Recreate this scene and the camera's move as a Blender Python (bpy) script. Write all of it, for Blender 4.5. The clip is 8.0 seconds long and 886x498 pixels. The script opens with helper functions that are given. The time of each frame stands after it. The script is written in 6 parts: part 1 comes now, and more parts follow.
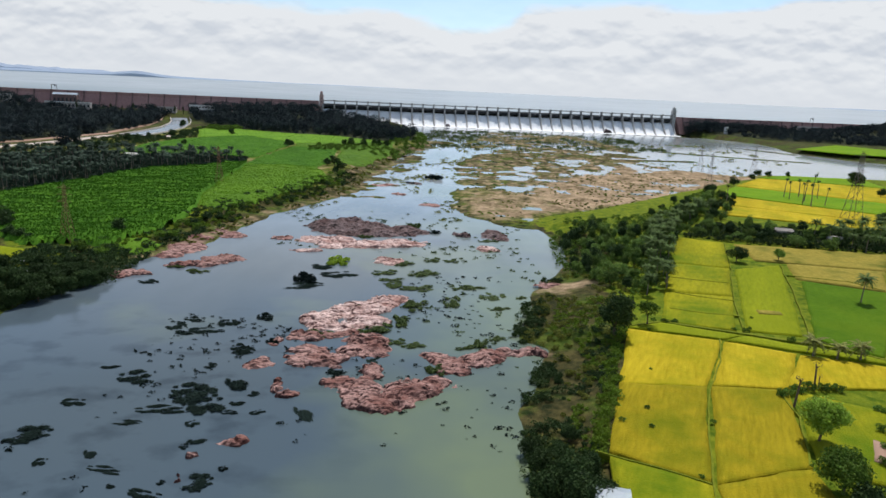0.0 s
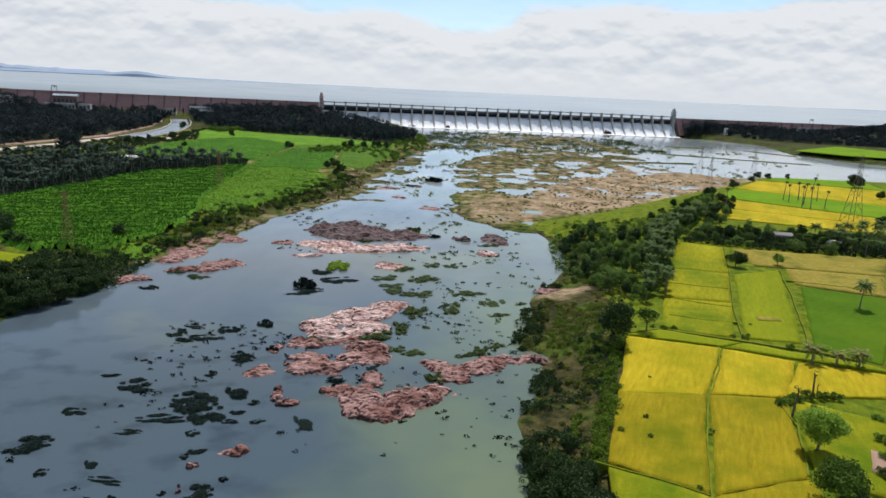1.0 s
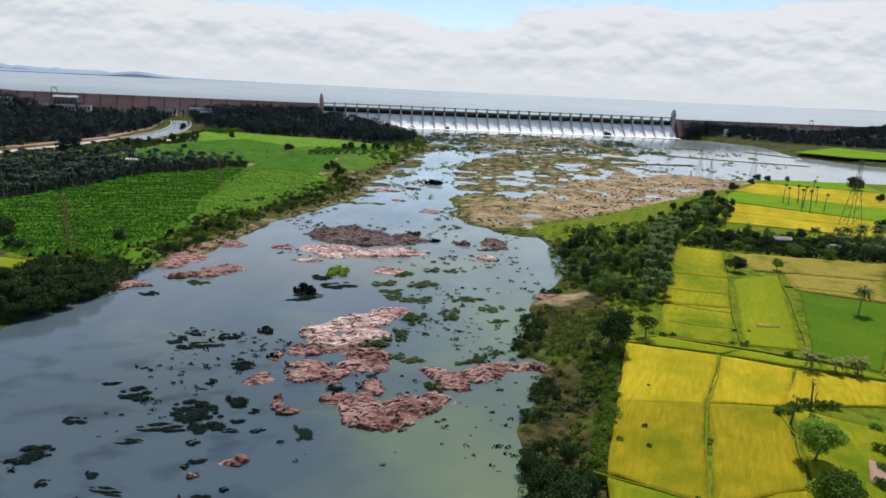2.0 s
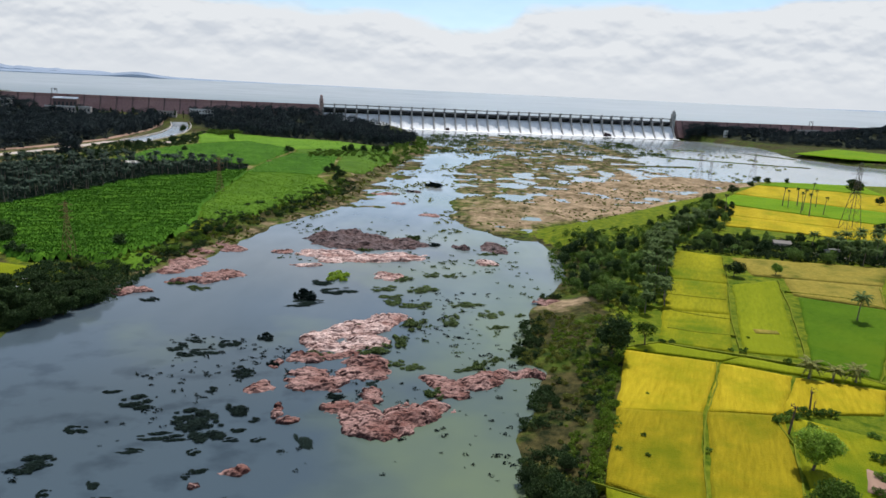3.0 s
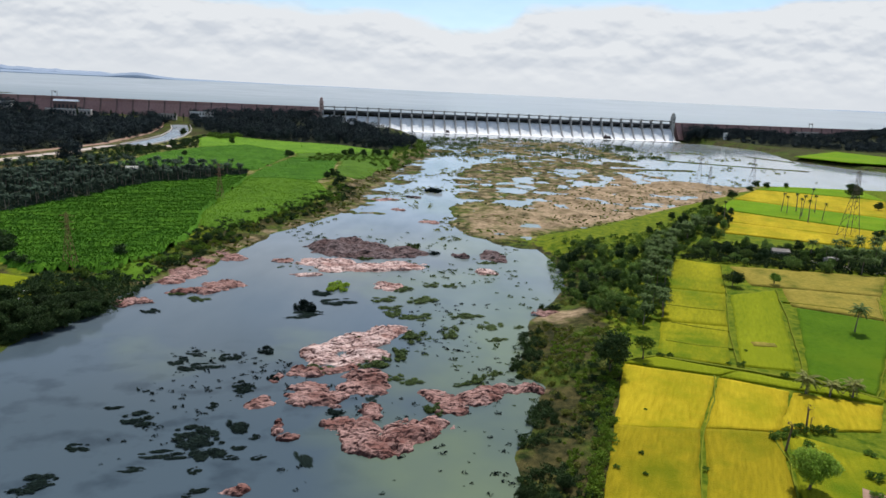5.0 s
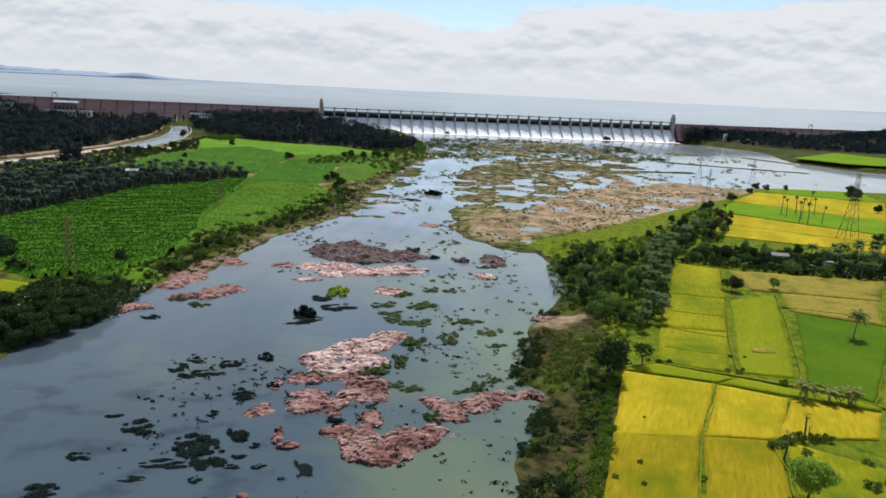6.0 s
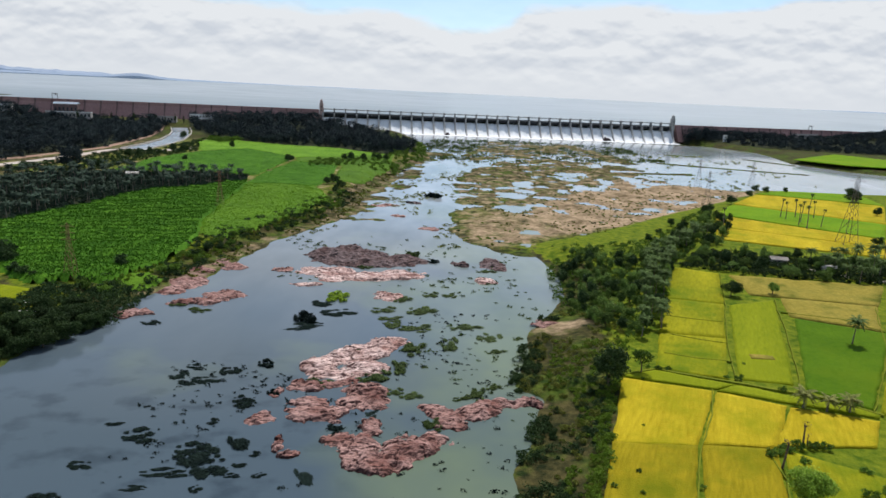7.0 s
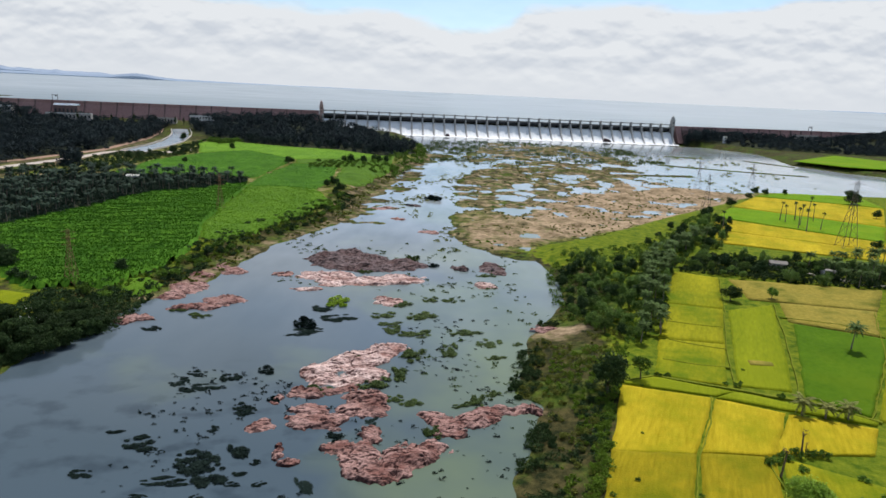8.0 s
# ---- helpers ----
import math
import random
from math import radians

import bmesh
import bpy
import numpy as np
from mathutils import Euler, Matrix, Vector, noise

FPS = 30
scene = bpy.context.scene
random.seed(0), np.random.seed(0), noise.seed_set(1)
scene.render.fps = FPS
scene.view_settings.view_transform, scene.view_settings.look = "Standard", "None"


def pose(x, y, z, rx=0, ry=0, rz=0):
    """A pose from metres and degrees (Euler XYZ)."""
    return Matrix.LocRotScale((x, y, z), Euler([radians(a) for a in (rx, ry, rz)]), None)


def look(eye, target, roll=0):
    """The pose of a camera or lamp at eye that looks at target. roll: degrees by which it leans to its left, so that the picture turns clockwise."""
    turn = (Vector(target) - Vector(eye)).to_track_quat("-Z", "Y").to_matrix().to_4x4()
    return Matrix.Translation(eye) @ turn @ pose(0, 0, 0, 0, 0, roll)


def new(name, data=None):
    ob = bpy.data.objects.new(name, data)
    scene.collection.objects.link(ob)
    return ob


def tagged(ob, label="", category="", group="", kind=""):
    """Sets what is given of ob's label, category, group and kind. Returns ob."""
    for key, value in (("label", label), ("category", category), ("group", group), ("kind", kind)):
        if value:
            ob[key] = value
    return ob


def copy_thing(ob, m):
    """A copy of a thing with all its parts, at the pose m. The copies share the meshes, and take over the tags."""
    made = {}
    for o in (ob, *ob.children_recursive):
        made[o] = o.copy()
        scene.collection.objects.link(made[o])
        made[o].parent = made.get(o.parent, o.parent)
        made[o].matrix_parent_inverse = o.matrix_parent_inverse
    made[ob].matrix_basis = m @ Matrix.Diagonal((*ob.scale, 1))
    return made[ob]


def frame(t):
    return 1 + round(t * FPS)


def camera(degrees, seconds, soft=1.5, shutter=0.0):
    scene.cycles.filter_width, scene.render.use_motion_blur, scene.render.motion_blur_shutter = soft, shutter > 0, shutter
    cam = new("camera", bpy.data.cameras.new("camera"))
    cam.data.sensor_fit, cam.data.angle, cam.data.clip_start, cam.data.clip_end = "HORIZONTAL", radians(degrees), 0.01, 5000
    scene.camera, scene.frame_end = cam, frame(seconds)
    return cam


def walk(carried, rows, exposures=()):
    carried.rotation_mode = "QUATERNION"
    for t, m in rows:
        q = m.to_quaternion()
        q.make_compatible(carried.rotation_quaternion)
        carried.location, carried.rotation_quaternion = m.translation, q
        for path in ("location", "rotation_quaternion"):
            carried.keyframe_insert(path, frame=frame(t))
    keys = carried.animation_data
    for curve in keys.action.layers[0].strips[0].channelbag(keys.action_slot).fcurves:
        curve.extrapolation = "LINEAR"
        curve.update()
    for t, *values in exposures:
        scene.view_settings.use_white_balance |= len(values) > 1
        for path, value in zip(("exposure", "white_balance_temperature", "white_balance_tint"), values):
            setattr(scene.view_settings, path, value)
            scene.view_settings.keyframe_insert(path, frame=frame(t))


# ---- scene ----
# A drone rises straight up below a spillway dam; metres, river pool at z = 0, looking upstream along +y.
cam = camera(68.6, 8.0, soft=1.6)
EYE, RISE, TILT, LEAN = 68.0, 17.3, -13.43, 2.664
walk(cam, [(k * 0.5, look((0, 0, EYE + RISE * k / 16), (0, 100, EYE + RISE * k / 16 + 100 * math.tan(radians(TILT))), LEAN)) for k in range(17)])

# ---- light ----
SUN_EL, SUN_AZ = 62.0, 18.0  # the sun stands high, ahead and a little to the right
sun = new("sun", bpy.data.lights.new("sun", "SUN"))
sun.data.energy, sun.data.angle, sun.data.color = 4.35, radians(0.6), (1.0, 0.965, 0.93)
_e, _a = radians(SUN_EL), radians(SUN_AZ)
SUN_DIR = Vector((math.sin(_a) * math.cos(_e), math.cos(_a) * math.cos(_e), math.sin(_e)))
sun.matrix_world = look(SUN_DIR * 500, (0, 0, 0))
scene.view_settings.exposure = 0.0


def build_world():
    w = bpy.data.worlds.new("sky")
    scene.world = w
    w.use_nodes = True
    nt = w.node_tree
    nt.nodes.clear()
    N = lambda kind: nt.nodes.new(kind)
    L = nt.links.new

    def mth(op, a, b=None, c=None, clamp=False):
        n = N("ShaderNodeMath")
        n.operation, n.use_clamp = op, clamp
        for i, v in enumerate((a, b, c)):
            if v is None:
                continue
            if isinstance(v, (int, float)):
                n.inputs[i].default_value = v
            else:
                L(v, n.inputs[i])
        return n.outputs[0]

    sky = N("ShaderNodeTexSky")
    sky.sky_type, sky.sun_disc = "NISHITA", False
    sky.sun_elevation, sky.sun_rotation = _e, _a
    sky.air_density, sky.dust_density, sky.ozone_density = 1.0, 0.2, 3.0
    bg_sky = N("ShaderNodeBackground")
    L(sky.outputs[0], bg_sky.inputs[0])
    bg_sky.inputs[1].default_value = 0.14
    tc = N("ShaderNodeTexCoord")
    sep = N("ShaderNodeSeparateXYZ")
    L(tc.outputs["Generated"], sep.inputs[0])
    x, y, z = sep.outputs
    # cloud plane: directions flattened so that clouds pile up towards the horizon
    zz = mth("ADD", mth("MAXIMUM", z, 0.0), 0.10)
    comb = N("ShaderNodeCombineXYZ")
    L(mth("DIVIDE", x, zz), comb.inputs[0])
    L(mth("DIVIDE", y, zz), comb.inputs[1])
    L(mth("MULTIPLY", z, 9.0), comb.inputs[2])
    n1 = N("ShaderNodeTexNoise")
    n1.inputs["Scale"].default_value, n1.inputs["Detail"].default_value, n1.inputs["Roughness"].default_value = 0.55, 9, 0.56
    L(comb.outputs[0], n1.inputs["Vector"])
    comb2 = N("ShaderNodeCombineXYZ")
    L(mth("MULTIPLY", x, 8.0), comb2.inputs[0])
    L(mth("MULTIPLY", y, 3.0), comb2.inputs[1])
    L(mth("MULTIPLY", z, 26.0), comb2.inputs[2])
    n2 = N("ShaderNodeTexNoise")
    n2.inputs["Scale"].default_value, n2.inputs["Detail"].default_value, n2.inputs["Roughness"].default_value = 1.0, 8, 0.55
    L(comb2.outputs[0], n2.inputs["Vector"])
    # cover: full near the horizon, an uneven cloud edge ahead with pale blue above it, broken cloud higher up
    fore = mth("MAXIMUM", y, 0.05)
    az, el = mth("DIVIDE", x, fore), mth("DIVIDE", z, fore)
    rim = N("ShaderNodeValToRGB")
    for a, e in ((-0.66, 0.150), (-0.50, 0.121), (-0.267, 0.110), (-0.201, 0.105), (-0.126, 0.108), (-0.085, 0.106), (-0.072, 0.096), (0.0, 0.0846), (0.081, 0.097), (0.104, 0.117), (0.243, 0.127), (0.326, 0.124), (0.45, 0.133), (0.50, 0.152), (0.66, 0.165)):
        rim.color_ramp.elements.new((a + 0.7) / 1.4).color = (e * 5, e * 5, e * 5, 1)
    for stop, e in ((rim.color_ramp.elements[0], 0.16), (rim.color_ramp.elements[-1], 0.17)):
        stop.color = (e * 5, e * 5, e * 5, 1)
    L(mth("DIVIDE", mth("ADD", az, 0.7), 1.4), rim.inputs[0])
    edge = mth("MULTIPLY", rim.outputs[0], 0.2)
    rag = mth("MULTIPLY", mth("SUBTRACT", n2.outputs[0], 0.5), 0.042)
    below = mth("SUBTRACT", mth("ADD", edge, rag), el)
    gz = mth("MULTIPLY", below, -75.0, None, True)
    wide = 0.86
    high = mth("MULTIPLY", mth("SUBTRACT", n1.outputs[0], 0.40), 5.0, None, True)
    up = mth("MULTIPLY", mth("SUBTRACT", z, 0.17), 12.0, None, True)
    band = mth("SUBTRACT", 1.0, mth("MULTIPLY", gz, wide), None, True)
    mixc = N("ShaderNodeMix")
    L(up, mixc.inputs[0])
    L(band, mixc.inputs[2])
    L(high, mixc.inputs[3])
    cover = mixc.outputs[0]
    # billows: lit tops and grey undersides, from the same heads seen a little higher
    def puffs(lift, grain):
        """Heaped cloud heads at a height raised by lift."""
        at = N("ShaderNodeCombineXYZ")
        L(mth("MULTIPLY", az, 15.0 * grain), at.inputs[0])
        L(mth("MULTIPLY", mth("ADD", el, lift), 30.0 * grain), at.inputs[1])
        bend, push, cell = N("ShaderNodeTexNoise"), N("ShaderNodeVectorMath"), N("ShaderNodeTexVoronoi")
        bend.inputs["Scale"].default_value, bend.inputs["Detail"].default_value = 1.3, 6
        L(at.outputs[0], bend.inputs["Vector"])
        push.operation = "MULTIPLY_ADD"
        L(bend.outputs["Color"], push.inputs[0])
        push.inputs[1].default_value = (0.9, 0.9, 0.0)
        L(at.outputs[0], push.inputs[2])
        cell.feature, cell.voronoi_dimensions = "SMOOTH_F1", "2D"
        cell.inputs["Scale"].default_value, cell.inputs["Smoothness"].default_value = 1.0, 0.5
        L(push.outputs[0], cell.inputs["Vector"])
        return cell.outputs["Distance"]

    lit = mth("MULTIPLY", mth("SUBTRACT", puffs(0.010, 1.0), puffs(0.0, 1.0)), 0.75)
    lit = mth("ADD", lit, mth("MULTIPLY", mth("SUBTRACT", puffs(0.004, 2.6), puffs(0.0, 2.6)), 0.45))
    relief = mth("ADD", lit, mth("ADD", mth("MULTIPLY", mth("SUBTRACT", n2.outputs[0], 0.5), 0.8), 0.54))
    crest = mth("MULTIPLY", mth("SUBTRACT", 1.0, mth("MULTIPLY", mth("ABSOLUTE", mth("SUBTRACT", below, 0.006)), 60.0), None, True), 0.42)
    haze = mth("SUBTRACT", 1.0, mth("MULTIPLY", z, 15.0), None, True)
    shade = mth("ADD", mth("MULTIPLY", mth("ADD", relief, crest), mth("SUBTRACT", 1.0, haze)), mth("MULTIPLY", haze, 0.50))
    tone = N("ShaderNodeValToRGB")
    tone.color_ramp.elements[0].position, tone.color_ramp.elements[0].color = 0.22, (0.715, 0.77, 0.85, 1)
    tone.color_ramp.elements[1].position, tone.color_ramp.elements[1].color = 0.72, (0.925, 0.96, 1.0, 1)
    L(shade, tone.inputs[0])
    bg_cloud = N("ShaderNodeBackground")
    deep = N("ShaderNodeMix")
    deep.data_type = "RGBA"
    L(mth("MULTIPLY", mth("SUBTRACT", z, 0.16), 4.0, None, True), deep.inputs[0])
    L(tone.outputs[0], deep.inputs[6])
    deep.inputs[7].default_value = (0.455, 0.505, 0.575, 1)
    L(deep.outputs[2], bg_cloud.inputs[0])
    bg_cloud.inputs[1].default_value = 0.85
    mix = N("ShaderNodeMixShader")
    L(cover, mix.inputs[0])
    L(bg_sky.outputs[0], mix.inputs[1])
    L(bg_cloud.outputs[0], mix.inputs[2])
    out = N("ShaderNodeOutputWorld")
    L(mix.outputs[0], out.inputs[0])


build_world()


# ---- materials ----
def material(name, dark, light, scale=1.0, fine=None, rough=0.8, bump=0.0, bump_scale=None, island=0.0, spec=0.3, metal=0.0, stretch=(1, 1, 1), thin=0.0, contrast=0.22, obj=0.0, patch=None, patch_scale=0.03, turn=0.0):
    """Noise-mixed surface at two scales, in metres of the world; island: tint per loose piece; obj: tint per object; thin: light through leaves."""
    m = bpy.data.materials.new(name)
    m.use_nodes = True
    nt = m.node_tree
    b = nt.nodes["Principled BSDF"]
    N, L = nt.nodes.new, nt.links.new
    geo, mapping = N("ShaderNodeNewGeometry"), N("ShaderNodeMapping")
    mapping.inputs["Scale"].default_value = stretch
    if turn:
        rot = N("ShaderNodeVectorRotate")
        rot.rotation_type = "Z_AXIS"
        rot.inputs["Angle"].default_value = turn
        L(geo.outputs["Position"], rot.inputs["Vector"])
        L(rot.outputs[0], mapping.inputs["Vector"])
    else:
        L(geo.outputs["Position"], mapping.inputs["Vector"])
    big, small = N("ShaderNodeTexNoise"), N("ShaderNodeTexNoise")
    for n, s, d in ((big, scale, 5), (small, fine or scale * 7, 6)):
        n.inputs["Scale"].default_value, n.inputs["Detail"].default_value, n.inputs["Roughness"].default_value = s, d, 0.62
        L(mapping.outputs[0], n.inputs["Vector"])
    mixn = N("ShaderNodeMix")
    mixn.inputs[0].default_value = 0.5
    L(big.outputs[0], mixn.inputs[2])
    L(small.outputs[0], mixn.inputs[3])
    ramp = N("ShaderNodeValToRGB")
    ramp.color_ramp.elements[0].position, ramp.color_ramp.elements[0].color = 0.5 - contrast, (*dark, 1)
    ramp.color_ramp.elements[1].position, ramp.color_ramp.elements[1].color = 0.5 + contrast, (*light, 1)
    L(mixn.outputs[0], ramp.inputs[0])
    colour = ramp.outputs[0]
    if patch:
        pn, pr, pm = N("ShaderNodeTexNoise"), N("ShaderNodeMapRange"), N("ShaderNodeMix")
        pn.inputs["Scale"].default_value, pn.inputs["Detail"].default_value, pn.inputs["Roughness"].default_value = patch_scale, 8, 0.62
        L(geo.outputs["Position"], pn.inputs["Vector"])
        pr.inputs[1].default_value, pr.inputs[2].default_value = 0.48, 0.66
        L(pn.outputs[0], pr.inputs[0])
        pm.data_type = "RGBA"
        L(pr.outputs[0], pm.inputs[0])
        L(colour, pm.inputs[6])
        pm.inputs[7].default_value = (*patch, 1)
        colour = pm.outputs[2]
    for amount, source in ((island, "island"), (obj, "object")):
        if not amount:
            continue
        if source == "island":
            rnd = geo.outputs["Random Per Island"]
        else:
            rnd = N("ShaderNodeObjectInfo").outputs["Random"]
        span = N("ShaderNodeMapRange")
        span.inputs[3].default_value, span.inputs[4].default_value = 1 - amount, 1 + amount
        L(rnd, span.inputs[0])
        hsv = N("ShaderNodeHueSaturation")
        L(span.outputs[0], hsv.inputs["Value"])
        L(colour, hsv.inputs["Color"])
        colour = hsv.outputs[0]
    L(colour, b.inputs["Base Color"])
    b.inputs["Roughness"].default_value, b.inputs["Metallic"].default_value = rough, metal
    b.inputs["Specular IOR Level"].default_value = spec if not thin else min(spec, 0.1)
    if bump:
        bn, bt = N("ShaderNodeBump"), N("ShaderNodeTexNoise")
        bt.inputs["Scale"].default_value, bt.inputs["Detail"].default_value = bump_scale or scale * 5, 6
        L(geo.outputs["Position"], bt.inputs["Vector"])
        bn.inputs["Strength"].default_value, bn.inputs["Distance"].default_value = 0.8, bump
        L(bt.outputs[0], bn.inputs["Height"])
        L(bn.outputs[0], b.inputs["Normal"])
    if thin:
        tr, ms = N("ShaderNodeBsdfTranslucent"), N("ShaderNodeMixShader")
        L(colour, tr.inputs[0])
        ms.inputs[0].default_value = thin
        L(b.outputs[0], ms.inputs[1])
        L(tr.outputs[0], ms.inputs[2])
        L(ms.outputs[0], nt.nodes["Material Output"].inputs[0])
    return m


def terrain_material():
    """Scrub, dry silt, lush grass and bare rock, mixed by the zones stored on the ground's points."""
    m = bpy.data.materials.new("open_ground")
    m.use_nodes = True
    nt = m.node_tree
    b = nt.nodes["Principled BSDF"]
    N, L = nt.nodes.new, nt.links.new
    geo, att = N("ShaderNodeNewGeometry"), N("ShaderNodeVertexColor")
    att.layer_name = "zone"
    sep = N("ShaderNodeSeparateColor")
    L(att.outputs[0], sep.inputs[0])

    def noise_of(scale, detail=6):
        n = N("ShaderNodeTexNoise")
        n.inputs["Scale"].default_value, n.inputs["Detail"].default_value, n.inputs["Roughness"].default_value = scale, detail, 0.65
        L(geo.outputs["Position"], n.inputs["Vector"])
        return n.outputs[0]

    def ramp_of(fac, lo, hi, a, c):
        r = N("ShaderNodeValToRGB")
        r.color_ramp.elements[0].position, r.color_ramp.elements[0].color = lo, (*a, 1)
        r.color_ramp.elements[1].position, r.color_ramp.elements[1].color = hi, (*c, 1)
        L(fac, r.inputs[0])
        return r.outputs[0]

    def blend(fac, a, c):
        n = N("ShaderNodeMix")
        n.data_type = "RGBA"
        L(fac, n.inputs[0])
        L(a, n.inputs[6])
        L(c, n.inputs[7])
        return n.outputs[2]

    def edge(mask, noise_socket, gain=5.0):
        a = N("ShaderNodeMath")
        a.operation = "ADD"
        L(mask, a.inputs[0])
        L(noise_socket, a.inputs[1])
        s = N("ShaderNodeMath")
        s.operation = "SUBTRACT"
        L(a.outputs[0], s.inputs[0])
        s.inputs[1].default_value = 0.9
        g = N("ShaderNodeMath")
        g.operation, g.use_clamp = "MULTIPLY", True
        L(s.outputs[0], g.inputs[0])
        g.inputs[1].default_value = gain
        return g.outputs[0]

    n_big, n_mid, n_fine = noise_of(0.02), noise_of(0.11), noise_of(0.7)
    n_mix, n_rough = noise_of(0.06, 9), noise_of(0.3, 9)
    scrub = blend(ramp_of(noise_of(0.05, 7), 0.46, 0.60, (0, 0, 0), (1, 1, 1)), ramp_of(n_rough, 0.38, 0.62, (0.014, 0.019, 0.007), (0.078, 0.066, 0.024)), ramp_of(n_rough, 0.38, 0.62, (0.020, 0.044, 0.007), (0.090, 0.120, 0.017)))
    both = N("ShaderNodeMix")
    both.inputs[0].default_value = 0.45
    L(n_mix, both.inputs[2])
    L(noise_of(0.35, 9), both.inputs[3])
    dry = ramp_of(both.outputs[0], 0.40, 0.62, (0.115, 0.082, 0.042), (0.43, 0.315, 0.20))
    lush = ramp_of(n_rough, 0.36, 0.64, (0.045, 0.088, 0.005), (0.165, 0.19, 0.012))
    stone = ramp_of(n_fine, 0.3, 0.7, (0.13, 0.075, 0.06), (0.36, 0.23, 0.19))
    c = blend(edge(sep.outputs[1], n_mid), scrub, lush)
    c = blend(edge(sep.outputs[0], n_mid), c, dry)
    c = blend(edge(sep.outputs[2], n_mid), c, stone)
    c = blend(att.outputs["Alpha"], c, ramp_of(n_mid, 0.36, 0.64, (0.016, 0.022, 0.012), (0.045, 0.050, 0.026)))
    L(c, b.inputs["Base Color"])
    b.inputs["Roughness"].default_value = 0.9
    b.inputs["Specular IOR Level"].default_value = 0.04
    bn = N("ShaderNodeBump")
    bn.inputs["Strength"].default_value, bn.inputs["Distance"].default_value = 0.7, 0.6
    L(n_fine, bn.inputs["Height"])
    L(bn.outputs[0], b.inputs["Normal"])
    return m


def rock_material(name, crack, side, top):
    """Granite with a paler colour on flat tops, a darker one on steep sides and dark joints that run along the strata.
    """
    m = bpy.data.materials.new(name)
    m.use_nodes = True
    nt = m.node_tree
    b = nt.nodes["Principled BSDF"]
    N, L = nt.nodes.new, nt.links.new
    geo, sep = N("ShaderNodeNewGeometry"), N("ShaderNodeSeparateXYZ")
    L(geo.outputs["Normal"], sep.inputs[0])

    def noise_of(scale, stretch, turn=0.4):
        mp, n = N("ShaderNodeMapping"), N("ShaderNodeTexNoise")
        mp.inputs["Scale"].default_value, mp.inputs["Rotation"].default_value = stretch, (0, 0, turn)
        n.inputs["Scale"].default_value, n.inputs["Detail"].default_value, n.inputs["Roughness"].default_value = scale, 7, 0.65
        L(geo.outputs["Position"], mp.inputs["Vector"])
        L(mp.outputs[0], n.inputs["Vector"])
        return n.outputs[0]

    def ramp_of(fac, lo, hi, a, c):
        r = N("ShaderNodeValToRGB")
        r.color_ramp.elements[0].position, r.color_ramp.elements[0].color = lo, (*a, 1)
        r.color_ramp.elements[1].position, r.color_ramp.elements[1].color = hi, (*c, 1)
        L(fac, r.inputs[0])
        return r.outputs[0]

    def blend(fac, a, c):
        n = N("ShaderNodeMix")
        n.data_type = "RGBA"
        L(fac, n.inputs[0])
        L(a, n.inputs[6])
        L(c, n.inputs[7])
        return n.outputs[2]

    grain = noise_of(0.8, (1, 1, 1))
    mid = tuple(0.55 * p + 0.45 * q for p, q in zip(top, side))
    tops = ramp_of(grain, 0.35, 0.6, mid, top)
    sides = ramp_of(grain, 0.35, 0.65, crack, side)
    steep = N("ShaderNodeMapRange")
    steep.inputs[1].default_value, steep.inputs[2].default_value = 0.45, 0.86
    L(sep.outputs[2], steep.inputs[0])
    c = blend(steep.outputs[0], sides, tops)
    joints = ramp_of(noise_of(1.1, (0.30, 1.8, 1), 0.35), 0.40, 0.49, (0, 0, 0), (1, 1, 1))
    pits = ramp_of(noise_of(2.0, (0.8, 1.4, 1), 0.9), 0.33, 0.43, (0.0, 0.0, 0.0), (1, 1, 1))
    dark = N("ShaderNodeRGB")
    dark.outputs[0].default_value = (*crack, 1)
    shade = N("ShaderNodeMix")
    shade.data_type, shade.blend_type = "RGBA", "MULTIPLY"
    shade.inputs[0].default_value = 1.0
    L(joints, shade.inputs[6])
    L(pits, shade.inputs[7])
    c = blend(shade.outputs[2], dark.outputs[0], c)
    stain = N("ShaderNodeMix")
    stain.data_type, stain.blend_type = "RGBA", "MULTIPLY"
    stain.inputs[0].default_value = 1.0
    L(c, stain.inputs[6])
    L(ramp_of(noise_of(0.14, (0.7, 1.2, 1)), 0.38, 0.58, (0.50, 0.37, 0.345), (1, 1, 1)), stain.inputs[7])
    L(stain.outputs[2], b.inputs["Base Color"])
    b.inputs["Roughness"].default_value = 0.9
    b.inputs["Specular IOR Level"].default_value = 0.2
    bn = N("ShaderNodeBump")
    bn.inputs["Strength"].default_value, bn.inputs["Distance"].default_value = 0.8, 0.4
    L(grain, bn.inputs["Height"])
    L(bn.outputs[0], b.inputs["Normal"])
    return m


